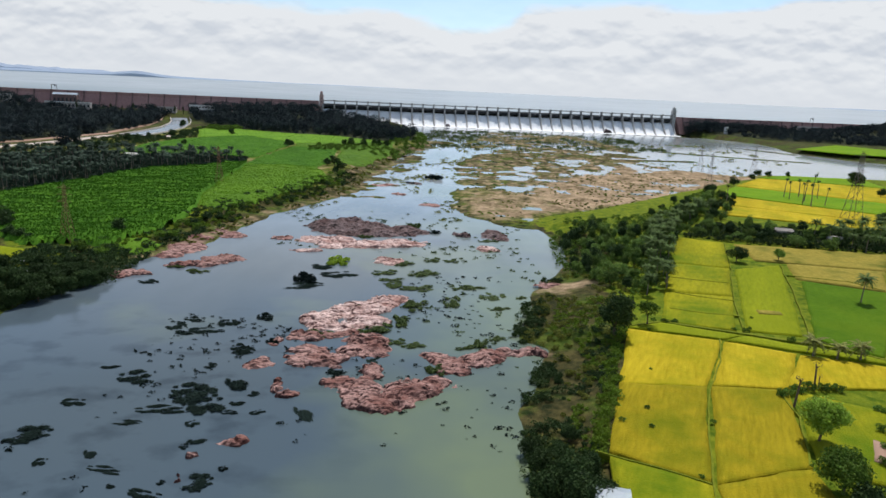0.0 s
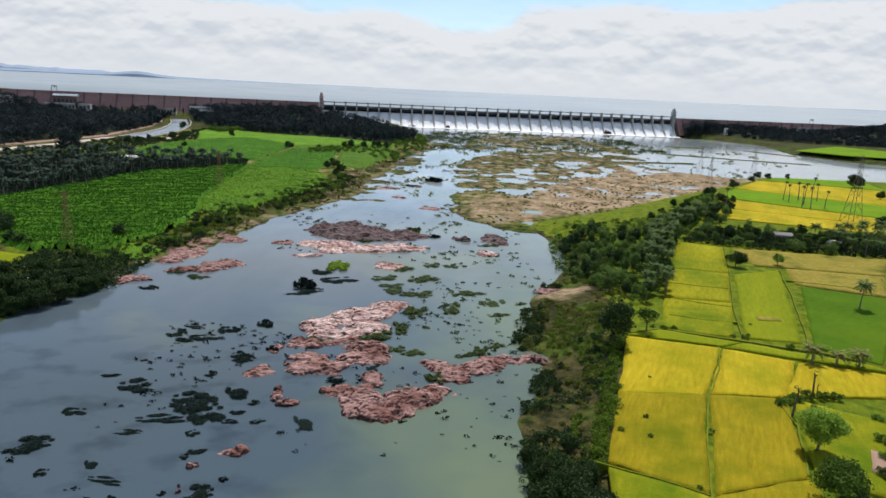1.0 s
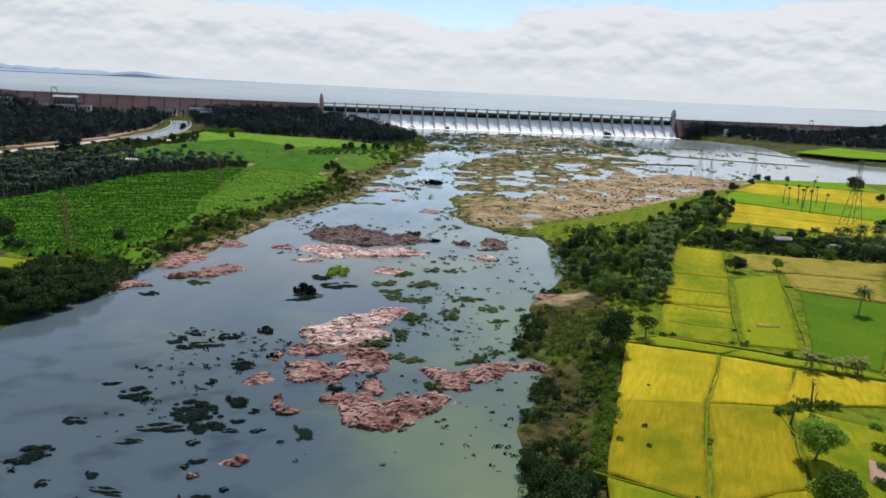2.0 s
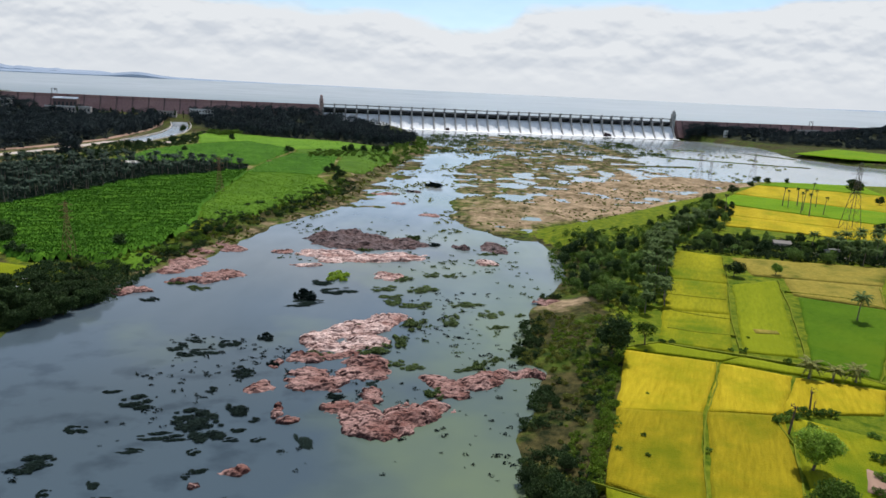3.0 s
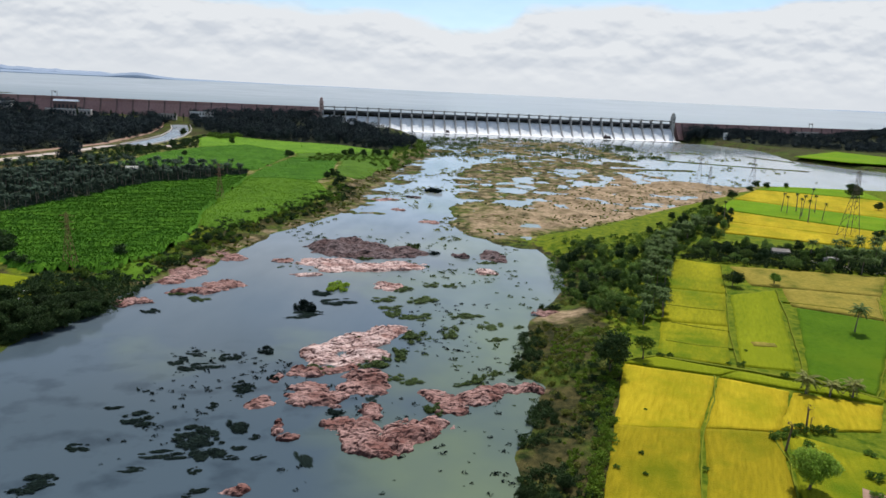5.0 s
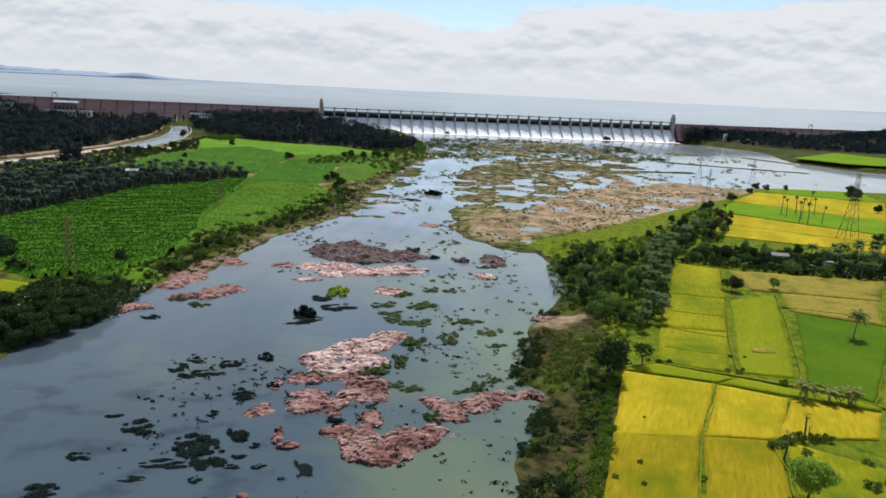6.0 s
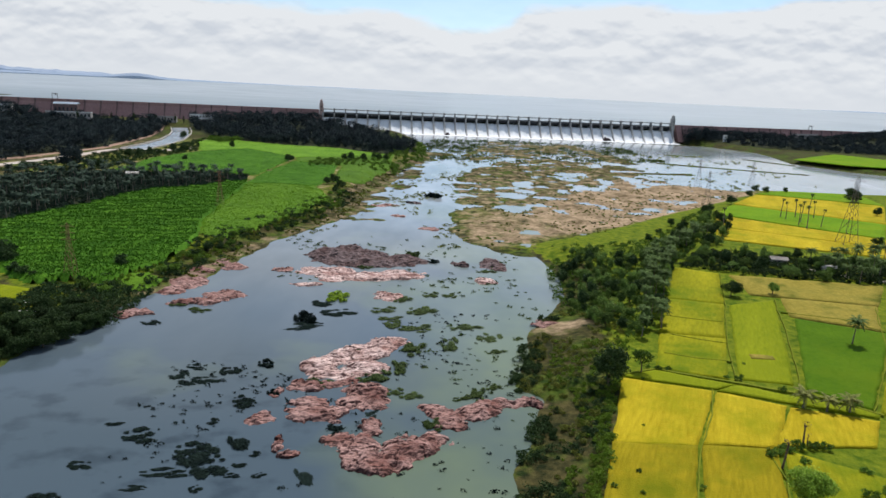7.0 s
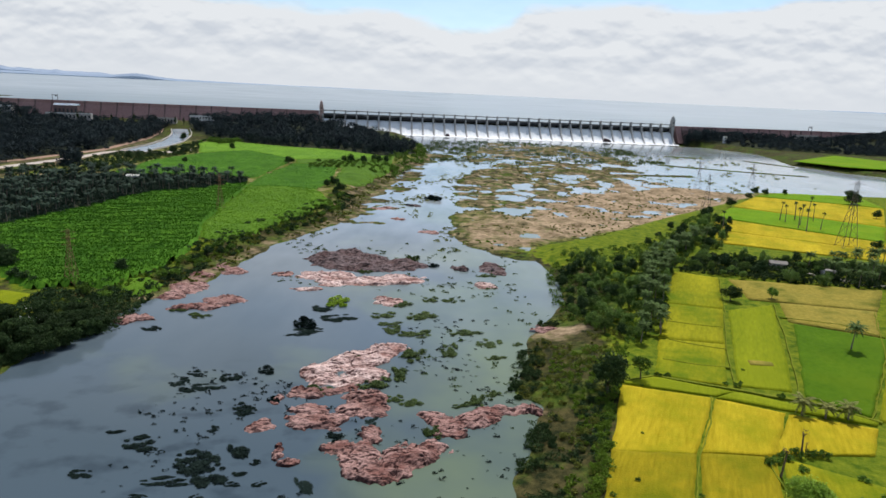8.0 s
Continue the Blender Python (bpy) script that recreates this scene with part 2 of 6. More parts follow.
def water_material(name, deep, shallow, pale, reach, scale, ripple, rough, streaks=(0.03, 0.4), weed_bed=False):
    """Turbid water; pale: aerated water, in the river also painted-in sky reflection, that begins at reach[0] metres
    upstream and is full at reach[1].
    """
    m = bpy.data.materials.new(name)
    m.use_nodes = True
    nt = m.node_tree
    b = nt.nodes["Principled BSDF"]
    N, L = nt.nodes.new, nt.links.new
    geo, sep = N("ShaderNodeNewGeometry"), N("ShaderNodeSeparateXYZ")
    L(geo.outputs["Position"], sep.inputs[0])

    def noise_of(s, d, flat=1.0):
        mp, n = N("ShaderNodeMapping"), N("ShaderNodeTexNoise")
        mp.inputs["Scale"].default_value = (1, flat, 1)
        n.inputs["Scale"].default_value, n.inputs["Detail"].default_value = s, d
        L(geo.outputs["Position"], mp.inputs["Vector"])
        L(mp.outputs[0], n.inputs["Vector"])
        return n.outputs[0]

    r = N("ShaderNodeValToRGB")
    r.color_ramp.elements[0].position, r.color_ramp.elements[0].color = 0.42, (*deep, 1)
    r.color_ramp.elements[1].position, r.color_ramp.elements[1].color = 0.68, (*shallow, 1)
    # greener silt towards the right, with the brighter cloud reflection painted in too
    silt = N("ShaderNodeMapRange")
    silt.inputs[1].default_value, silt.inputs[2].default_value, silt.inputs[3].default_value, silt.inputs[4].default_value = -75, 30, -0.17, 0.14
    L(sep.outputs[0], silt.inputs[0])
    add = N("ShaderNodeMath")
    L(noise_of(scale, 4), add.inputs[0])
    L(silt.outputs[0], add.inputs[1])
    L(add.outputs[0], r.inputs[0])
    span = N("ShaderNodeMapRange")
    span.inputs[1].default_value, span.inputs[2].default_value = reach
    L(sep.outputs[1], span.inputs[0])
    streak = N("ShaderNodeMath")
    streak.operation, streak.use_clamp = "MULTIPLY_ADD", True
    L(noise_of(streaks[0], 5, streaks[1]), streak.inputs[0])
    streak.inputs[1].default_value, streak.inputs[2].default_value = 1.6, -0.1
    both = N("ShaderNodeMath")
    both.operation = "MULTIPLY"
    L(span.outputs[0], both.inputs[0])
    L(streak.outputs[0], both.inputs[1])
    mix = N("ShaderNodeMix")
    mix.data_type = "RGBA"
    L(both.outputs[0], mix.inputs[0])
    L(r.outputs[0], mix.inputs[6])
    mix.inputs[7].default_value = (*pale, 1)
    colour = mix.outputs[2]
    if weed_bed:  # drowned weed showing dimly through the shallows near the rocks
        spot = N("ShaderNodeMapRange")
        spot.inputs[1].default_value, spot.inputs[2].default_value, spot.inputs[4].default_value = 0.52, 0.68, 0.5
        L(noise_of(0.085, 7, 1.3), spot.inputs[0])
        fade = spot.outputs[0]
        for axis, lo, hi in ((0, -8, -45), (1, 200, 150)):
            away = N("ShaderNodeMapRange")
            away.inputs[1].default_value, away.inputs[2].default_value = lo, hi
            L(sep.outputs[axis], away.inputs[0])
            times = N("ShaderNodeMath")
            times.operation = "MULTIPLY"
            L(fade, times.inputs[0])
            L(away.outputs[0], times.inputs[1])
            fade = times.outputs[0]
        bed = N("ShaderNodeMix")
        bed.data_type = "RGBA"
        L(fade, bed.inputs[0])
        L(colour, bed.inputs[6])
        bed.inputs[7].default_value = (0.010, 0.020, 0.030, 1)
        colour = bed.outputs[2]
    L(colour, b.inputs["Base Color"])
    b.inputs["Roughness"].default_value, b.inputs["IOR"].default_value = rough, 1.33
    bn = N("ShaderNodeBump")
    bn.inputs["Strength"].default_value, bn.inputs["Distance"].default_value = 0.5, ripple
    L(noise_of(0.5, 5), bn.inputs["Height"])
    L(bn.outputs[0], b.inputs["Normal"])
    return m


M_GROUND = terrain_material()
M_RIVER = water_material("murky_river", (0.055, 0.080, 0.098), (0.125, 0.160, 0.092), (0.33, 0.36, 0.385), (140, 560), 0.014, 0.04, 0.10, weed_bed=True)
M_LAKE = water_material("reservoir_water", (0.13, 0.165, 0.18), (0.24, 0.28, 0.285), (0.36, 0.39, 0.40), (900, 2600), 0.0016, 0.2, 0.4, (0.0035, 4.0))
M_FOAM = material("falling_white_water", (0.55, 0.58, 0.60), (0.9, 0.9, 0.9), 0.08, 0.6, rough=0.6, bump=0.5, bump_scale=0.5, stretch=(1, 1, 0.12))
M_CONCRETE = material("weathered_concrete", (0.22, 0.21, 0.205), (0.48, 0.47, 0.45), 0.06, 0.5, bump=0.05, bump_scale=1.0)
M_DARK_CONC = material("wet_stained_concrete", (0.06, 0.06, 0.065), (0.20, 0.20, 0.20), 0.08, 0.5, bump=0.05, bump_scale=1.0)
M_MASONRY = material("reddish_stone_masonry", (0.21, 0.11, 0.105), (0.40, 0.245, 0.225), 0.03, 0.35, bump=0.15, bump_scale=0.8)
M_TOWER = material("pink_plaster", (0.32, 0.20, 0.18), (0.50, 0.36, 0.33), 0.1, 0.8)
M_PILASTER = material("dark_masonry", (0.08, 0.05, 0.05), (0.20, 0.13, 0.125), 0.05, 0.4)
M_RUST = material("rusty_steel", (0.13, 0.06, 0.035), (0.30, 0.15, 0.09), 0.4, 3.0, rough=0.8)
M_STEEL_DARK = material("dark_gate_steel", (0.02, 0.022, 0.027), (0.06, 0.062, 0.07), 0.3, 2.0, rough=0.5, metal=0.3)
M_STEEL = material("galvanised_steel", (0.10, 0.09, 0.085), (0.20, 0.17, 0.15), 0.6, 4.0, rough=0.55, metal=0.4)
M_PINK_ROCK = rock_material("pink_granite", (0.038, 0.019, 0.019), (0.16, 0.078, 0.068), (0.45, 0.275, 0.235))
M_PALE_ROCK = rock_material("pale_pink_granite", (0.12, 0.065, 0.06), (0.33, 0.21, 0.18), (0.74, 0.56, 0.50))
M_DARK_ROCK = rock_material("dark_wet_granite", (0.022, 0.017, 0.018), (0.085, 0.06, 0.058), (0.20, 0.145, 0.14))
M_BARK = material("grey_brown_bark", (0.05, 0.035, 0.025), (0.16, 0.12, 0.09), 1.0, 6.0)
M_PALMBARK = material("palm_bark", (0.10, 0.08, 0.06), (0.24, 0.20, 0.16), 1.0, 6.0)
M_LEAF_DARK = material("dark_leaves", (0.013, 0.030, 0.011), (0.055, 0.090, 0.026), 0.25, 1.5, rough=0.65, island=0.4, thin=0.2, obj=0.25)
M_LEAF_MID = material("mid_green_leaves", (0.036, 0.095, 0.012), (0.17, 0.265, 0.040), 0.25, 1.5, rough=0.65, island=0.4, thin=0.3, obj=0.35)
M_LEAF_BRIGHT = material("bright_green_leaves", (0.17, 0.29, 0.03), (0.40, 0.54, 0.09), 0.3, 1.5, rough=0.6, island=0.3, thin=0.45)
M_LEAF_BELT = material("sunlit_belt_leaves", (0.040, 0.095, 0.020), (0.20, 0.285, 0.070), 0.2, 1.2, rough=0.7, island=0.4, thin=0.35, obj=0.4)
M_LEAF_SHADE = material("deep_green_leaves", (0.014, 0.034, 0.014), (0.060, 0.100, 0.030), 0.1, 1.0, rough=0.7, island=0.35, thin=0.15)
# blue haze and cloud shade are put into this near-black leaf colour
M_LEAF_FOREST = material("hazed_forest_leaves", (0.006, 0.012, 0.017), (0.052, 0.070, 0.068), 0.075, 0.3, rough=0.7, island=0.2, thin=0.05, contrast=0.11)
M_FROND = material("palm_fronds", (0.030, 0.065, 0.016), (0.16, 0.22, 0.070), 0.4, 2.0, rough=0.8, island=0.4, thin=0.3, spec=0.1, obj=0.25)
M_FROND_PALE = material("sunlit_dry_fronds", (0.09, 0.115, 0.022), (0.30, 0.29, 0.085), 0.5, 2.0, rough=0.6, island=0.4, thin=0.25)
M_TUFT = material("sunlit_reeds", (0.12, 0.21, 0.012), (0.29, 0.41, 0.03), 0.3, 2.0, rough=0.6, island=0.3, thin=0.3)
M_WEED = material("water_weed_leaves", (0.004, 0.009, 0.010), (0.018, 0.029, 0.022), 0.3, 2.0, rough=0.9, island=0.4, thin=0.05, spec=0.03)
M_REED = material("green_reeds", (0.06, 0.12, 0.010), (0.19, 0.28, 0.03), 0.15, 2.0, rough=0.6, island=0.35, thin=0.3)
M_OLIVE = material("olive_shrub_leaves", (0.065, 0.090, 0.014), (0.23, 0.235, 0.048), 0.1, 2.0, rough=0.7, island=0.4, thin=0.3)
M_RICE = material("ripe_rice", (0.166, 0.134, 0.00391), (0.332, 0.262, 0.0117), 0.05, 0.6, rough=0.9, bump=0.3, bump_scale=2.2, spec=0.05, contrast=0.15, stretch=(1.9, 0.25, 1), turn=0.40, patch=(0.13, 0.14, 0.004), patch_scale=0.045)
M_RICE_GREEN = material("young_rice", (0.040, 0.095, 0.002), (0.085, 0.155, 0.005), 0.05, 0.6, rough=0.9, bump=0.3, bump_scale=2.2, spec=0.05, contrast=0.15, patch=(0.085, 0.14, 0.004), patch_scale=0.03)
M_RICE_HALF = material("half_ripe_rice", (0.1456, 0.1568, 0.00448), (0.3136, 0.2912, 0.0112), 0.05, 0.6, rough=0.9, bump=0.3, bump_scale=2.2, spec=0.05, contrast=0.15, stretch=(1.7, 0.3, 1), turn=0.40, patch=(0.09, 0.14, 0.004), patch_scale=0.04)
M_STUBBLE = material("dry_stubble", (0.161, 0.138, 0.0161), (0.3565, 0.276, 0.0575), 0.06, 0.6, rough=0.9, bump=0.3, bump_scale=2.2, spec=0.05, contrast=0.15, patch=(0.09, 0.10, 0.01), patch_scale=0.06)
M_BUND = material("grassy_bund", (0.07, 0.105, 0.006), (0.20, 0.21, 0.02), 0.4, 2.0, bump=0.2, bump_scale=2.0, spec=0.03)
M_CROP = material("green_cane_leaves", (0.020, 0.075, 0.006), (0.075, 0.190, 0.014), 0.05, 0.5, rough=0.8, island=0.35, thin=0.2, spec=0.1)
M_CROP_BODY = material("cane_canopy", (0.022, 0.076, 0.006), (0.082, 0.195, 0.014), 0.07, 0.4, rough=0.85, bump=0.5, bump_scale=0.8, spec=0.05, contrast=0.15)
M_CROP_LIGHT = material("light_green_cane_leaves", (0.066, 0.160, 0.007), (0.165, 0.315, 0.020), 0.04, 0.4, rough=0.8, island=0.3, thin=0.2, spec=0.1, contrast=0.16)
M_RIPE = material("golden_ripe_rice", (0.2592, 0.1998, 0.0054), (0.486, 0.3726, 0.01944), 0.05, 0.6, rough=0.9, bump=0.3, bump_scale=2.2, spec=0.05, contrast=0.15, stretch=(1.9, 0.25, 1), turn=0.40, patch=(0.22, 0.22, 0.006), patch_scale=0.04)
M_RICE_BRIGHT = material("vivid_young_rice", (0.075, 0.165, 0.003), (0.16, 0.275, 0.008), 0.05, 0.6, rough=0.9, bump=0.3, bump_scale=2.2, spec=0.05, contrast=0.15, patch=(0.16, 0.23, 0.006), patch_scale=0.03)
M_RICE_MID = material("fresh_rice", (0.113, 0.149, 0.00309), (0.222, 0.247, 0.00824), 0.05, 0.6, rough=0.9, bump=0.3, bump_scale=2.2, spec=0.05, contrast=0.15, stretch=(1.7, 0.3, 1), turn=0.40, patch=(0.17, 0.20, 0.006), patch_scale=0.04)
M_REED_DULL = material("dull_green_reeds", (0.024, 0.050, 0.014), (0.090, 0.125, 0.030), 0.3, 2.0, rough=0.6, island=0.4, thin=0.25)
M_LEAF_GROVE = material("dusty_grove_fronds", (0.012, 0.026, 0.018), (0.050, 0.078, 0.048), 0.3, 2.0, rough=0.7, island=0.3, thin=0.1, obj=0.3, spec=0.1)
M_DIRT = material("bare_red_dirt", (0.20, 0.11, 0.075), (0.36, 0.23, 0.16), 0.08, 0.5)
M_CANAL = material("grey_canal_water", (0.15, 0.17, 0.185), (0.27, 0.29, 0.30), 0.02, 0.2, rough=0.25, spec=0.5, bump=0.05, bump_scale=0.5)
M_ROAD = material("pale_dusty_road", (0.34, 0.28, 0.23), (0.55, 0.48, 0.42), 0.05, 0.4)
M_WHITE = material("white_wash", (0.62, 0.60, 0.57), (0.80, 0.78, 0.75), 0.2, 1.5)
M_CREAM = material("cream_plaster", (0.34, 0.30, 0.27), (0.50, 0.46, 0.42), 0.2, 1.5)
M_GLASS = material("dark_window_opening", (0.02, 0.025, 0.03), (0.05, 0.055, 0.06), 0.5, 2.0, rough=0.2, spec=0.5)
M_BLUE_ROOF = material("pale_blue_sheet_roof", (0.45, 0.53, 0.60), (0.66, 0.72, 0.78), 0.2, 1.5, rough=0.4)
# distance haze is painted into the blue-grey of hills and shore
M_HILL = material("haze_tinted_hills", (0.42, 0.49, 0.60), (0.50, 0.57, 0.67), 0.002, 0.01, rough=1.0, spec=0.0)
M_SHORE = material("haze_tinted_shore", (0.34, 0.42, 0.53), (0.42, 0.49, 0.59), 0.002, 0.01, rough=1.0, spec=0.0)


# ---- helpers of this scene ----
def hashed(ix, iy, seed):
    v = np.sin(ix * 127.1 + iy * 311.7 + seed * 74.7) * 43758.5453
    return v - np.floor(v)


def value_noise(x, y, seed=0):
    ix, iy = np.floor(x), np.floor(y)
    fx, fy = x - ix, y - iy
    fx, fy = fx * fx * (3 - 2 * fx), fy * fy * (3 - 2 * fy)
    a, b = hashed(ix, iy, seed), hashed(ix + 1, iy, seed)
    c, d = hashed(ix, iy + 1, seed), hashed(ix + 1, iy + 1, seed)
    return (a * (1 - fx) + b * fx) * (1 - fy) + (c * (1 - fx) + d * fx) * fy


def fbm(x, y, scale, seed=0, octaves=4):
    """Layered noise from about -1 to 1; scale in metres."""
    x, y = np.asarray(x, float) / scale, np.asarray(y, float) / scale
    total, amp = 0.0, 0.5
    for k in range(octaves):
        total = total + amp * (value_noise(x + 17.3 * k, y - 9.1 * k, seed + k) * 2 - 1)
        x, y, amp = x * 2.03 + 0.3 * y, y * 2.03 - 0.3 * x, amp * 0.5
    return total


def smooth(a, b, v):
    t = np.clip((np.asarray(v, float) - a) / (b - a), 0, 1)
    return t * t * (3 - 2 * t)


def inside(poly, x, y):
    x, y = np.asarray(x, float), np.asarray(y, float)
    res = np.zeros(x.shape, bool)
    n = len(poly)
    for i in range(n):
        (x0, y0), (x1, y1) = poly[i], poly[(i + 1) % n]
        if y0 == y1:
            continue
        res ^= ((y0 > y) != (y1 > y)) & (x < (x1 - x0) * (y - y0) / (y1 - y0) + x0)
    return res


def mesh_of(name, verts, faces, mat, shade_smooth=False):
    me = bpy.data.meshes.new(name)
    me.from_pydata([tuple(map(float, v)) for v in verts], [], [tuple(map(int, f)) for f in faces])
    if mat:
        me.materials.append(mat)
    if shade_smooth:
        me.polygons.foreach_set("use_smooth", [True] * len(me.polygons))
    me.update()
    return me


def solid(name, verts, faces, mat, parent=None, label="", shade_smooth=False):
    ob = new(name, mesh_of(name, verts, faces, mat, shade_smooth))
    if parent:
        ob.parent = parent
    return tagged(ob, label)


def part(name, bm, mat, parent, label=""):
    me = bpy.data.meshes.new(name)
    bm.to_mesh(me)
    bm.free()
    me.materials.append(mat)
    ob = new(name, me)
    ob.parent = parent
    return tagged(ob, label)


def box(bm, size, m=None, bevel=0.0):
    r = bmesh.ops.create_cube(bm, size=1.0, matrix=(m or Matrix()) @ Matrix.Diagonal((*size, 1)))
    if bevel:
        edges = list({e for v in r["verts"] for e in v.link_edges})
        bmesh.ops.bevel(bm, geom=edges, offset=bevel, segments=1, affect="EDGES")
    return bm


def box_bm(*boxes, bevel=0.0):
    bm = bmesh.new()
    for cx, cy, cz, sx, sy, sz in boxes:
        box(bm, (sx, sy, sz), Matrix.Translation((cx, cy, cz)), bevel)
    return bm


def grid_faces(nx, ny, keep=None):
    i, j = np.meshgrid(np.arange(nx - 1), np.arange(ny - 1), indexing="ij")
    a = (i * ny + j).ravel()
    f = np.stack([a, a + ny, a + ny + 1, a + 1], 1)
    return f if keep is None else f[keep]


# ---- the lie of the land ----
LEFT_Y, LEFT_X = (60, 180, 197, 221, 249, 258, 287, 315, 357, 392, 414, 472, 528, 648, 802, 971, 1150), (-150, -130, -123, -119, -115, -107, -100, -97, -91, -79, -69, -62, -63, -51, -24, -30, -75)
RIGHT_Y, RIGHT_X = (60, 102, 133, 143, 161, 170, 177, 196, 221, 241, 264, 296, 320, 345, 370, 400, 470, 560, 640), (17, 19, 20, 24, 28.5, 30, 22.5, 27.5, 33.5, 41.5, 52, 57, 54, 48, 52, 85, 145, 225, 290)
FAR_Y, FAR_X = (560, 700, 856, 881, 955, 1020, 1110, 1240, 1317), (980, 760, 574, 539, 500, 512, 527, 480, 450)
SPILL_A, SPILL_B = Vector((-231.5, 1215.5, 0)), Vector((435.0, 1299.5, 0))
PALM_GROVE = [(-250, 325), (-237, 340), (-234, 363), (-227, 389), (-221, 428), (-215, 456), (-190, 476), (-164, 522), (-170, 552), (-206, 560), (-285, 545), (-335, 512), (-345, 440), (-310, 350)]
FOREST_A = [(-450, 1140), (-385, 1005), (-330, 920), (-267, 880), (-214, 854), (-139, 842), (-100, 806), (-66, 780), (-44, 835), (-45, 900), (-84, 965), (-134, 1080), (-200, 1150), (-245, 1185)]
FOREST_B = [(-398, 560), (-392, 650), (-378, 725), (-388, 800), (-405, 900), (-440, 1010), (-470, 1085), (-790, 1050), (-640, 780), (-500, 560), (-420, 480)]
FOREST_C = [(452, 1285), (500, 1235), (566, 1180), (650, 1160), (760, 1140), (1000, 1060), (1060, 1390), (900, 1395), (640, 1335)]
LAKE = 36.5


def river_level(y):
    return 9.0 * smooth(540, 1190, y)


def dam_line(x):
    """y of the dam's axis at x."""
    return np.interp(x, (-1400, -760, -232, 435, 860, 1500), (1010, 1118, 1215, 1300, 1420, 1600))


def marsh_core(x, y):
    ax, ay, bx, by = 60.0, 392.0, 235.0, 640.0
    t = np.clip(((x - ax) * (bx - ax) + (y - ay) * (by - ay)) / ((bx - ax) ** 2 + (by - ay) ** 2), 0, 1)
    d = np.hypot(x - ax - t * (bx - ax), y - ay - t * (by - ay))
    return 1 - smooth(28, 85, d)


def land(x, y):
    """Ground height and zones (dry, lush, stone)."""
    x, y = np.asarray(x, float), np.asarray(y, float)
    lev = river_level(y)
    wob = fbm(x, y, 22, 3) * 7
    dl = np.interp(y, LEFT_Y, LEFT_X) - x + wob + fbm(x, y, 55, 5) * 12 * smooth(330, 420, y)
    dr = np.minimum(x - np.interp(y, RIGHT_Y, RIGHT_X), (650 + 0.04 * x) - y) + wob * 0.35
    df = x - np.interp(y, FAR_Y, FAR_X) + wob
    left_top = 5 + 4 * smooth(300, 800, y) + 10 * smooth(1000, 1120, y) * (1 - smooth(-240, -130, x)) + 5 * smooth(860, 1040, y) * smooth(-420, -330, x)
    hl = np.where(dl > 0, lev + np.minimum(dl * 0.11, 1.2) + (left_top - 1.2 - lev).clip(0) * smooth(8, 34, dl), lev + dl * 0.08)
    hr = np.where(dr > 0, np.minimum(dr * 0.16, 1.0) + 3.5 * smooth(5, 22, dr), dr * 0.10)
    hf = np.where(df > 0, lev + 4.5 * smooth(0, 30, df) + 10 * smooth(1150, 1300, y), lev + df * 0.1)
    core = marsh_core(x, y)
    m_in = smooth(315, 360, y) * (1 - smooth(1080, 1180, y)) * smooth(-8, 26, x - np.interp(y, (340, 380, 489, 630, 730, 900, 1100), (20, -6, -12, -6, 12, 10, 50)))
    m_in = m_in * (1 - smooth(-40, 20, x - np.interp(y, (400, 640, 680, 760, 900, 1100), (400, 330, 260, 250, 270, 240))))
    patch = fbm(x, y * 0.55, 34, 11, 5)
    fine = fbm(x * 0.6, y * 0.6, 11, 13, 5)
    bars = 0.0
    for ax, ay, bx, by in ((288, 881, 373, 848), (373, 848, 451, 828), (216, 762, 288, 775), (450, 988, 490, 934), (336, 1005, 376, 997)):
        t = np.clip(((x - ax) * (bx - ax) + (y - ay) * (by - ay)) / ((bx - ax) ** 2 + (by - ay) ** 2), 0, 1)
        bars = np.maximum(bars, 1 - smooth(2, 12, np.hypot(x - ax - t * (bx - ax), y - ay - t * (by - ay)) + fine * 5))
    hm = lev + m_in * (0.62 * core + 1.3 * patch + 2.5 * fine + 0.06 + 0.22 * (1 - smooth(60, 140, x))) - (1 - m_in) * 2.0
    m_left = smooth(370, 430, y) * (1 - smooth(860, 1000, y)) * (1 - smooth(8, 62, -dl))
    hm = np.maximum(hm, lev + m_left * (0.9 * patch + 2.4 * fine - 0.18) - (1 - m_left) * 2.0)
    hm = np.maximum(hm, lev - 1 + 1.6 * bars)
    h = np.maximum(np.maximum(hl, hr), np.maximum(hf, hm)).clip(-3)
    h = h + fbm(x, y, 9, 7) * 0.14
    h = h + 15 * np.exp(-(((x + 690) / 70) ** 2) - ((y - 1030) / 50) ** 2)
    h = h + 22 * np.exp(-(((x - 950) / 140) ** 2) - ((y - 1335) / 55) ** 2)
    back = y - dam_line(x)
    base = np.where(x < -200, 21.0, np.where(x > 454, 18.0, 8.0))
    h = np.where(back > -25, np.minimum(h, base), h)
    far_right = smooth(900, 1050, x) * smooth(1200, 1420, y) * (1 - smooth(1560, 1660, y))
    far_left = smooth(-820, -980, x) * smooth(1000, 1120, y) * (1 - smooth(1500, 1900, y))
    h = np.where(back > -25, np.maximum(h, -20 + 58 * np.maximum(far_right, far_left)), h)
    dry = np.clip(core * (0.12 + 0.40 * smooth(50, 150, x)) + 0.46 * m_in + 0.42 * m_left, 0, 1) * smooth(0, 45, y - 290 - x)
    dry = np.maximum(dry, 0.45 * (1 - smooth(2, 12, np.abs(dl - 5))) * (y < 700) * (dl > 0) * smooth(218, 240, y))
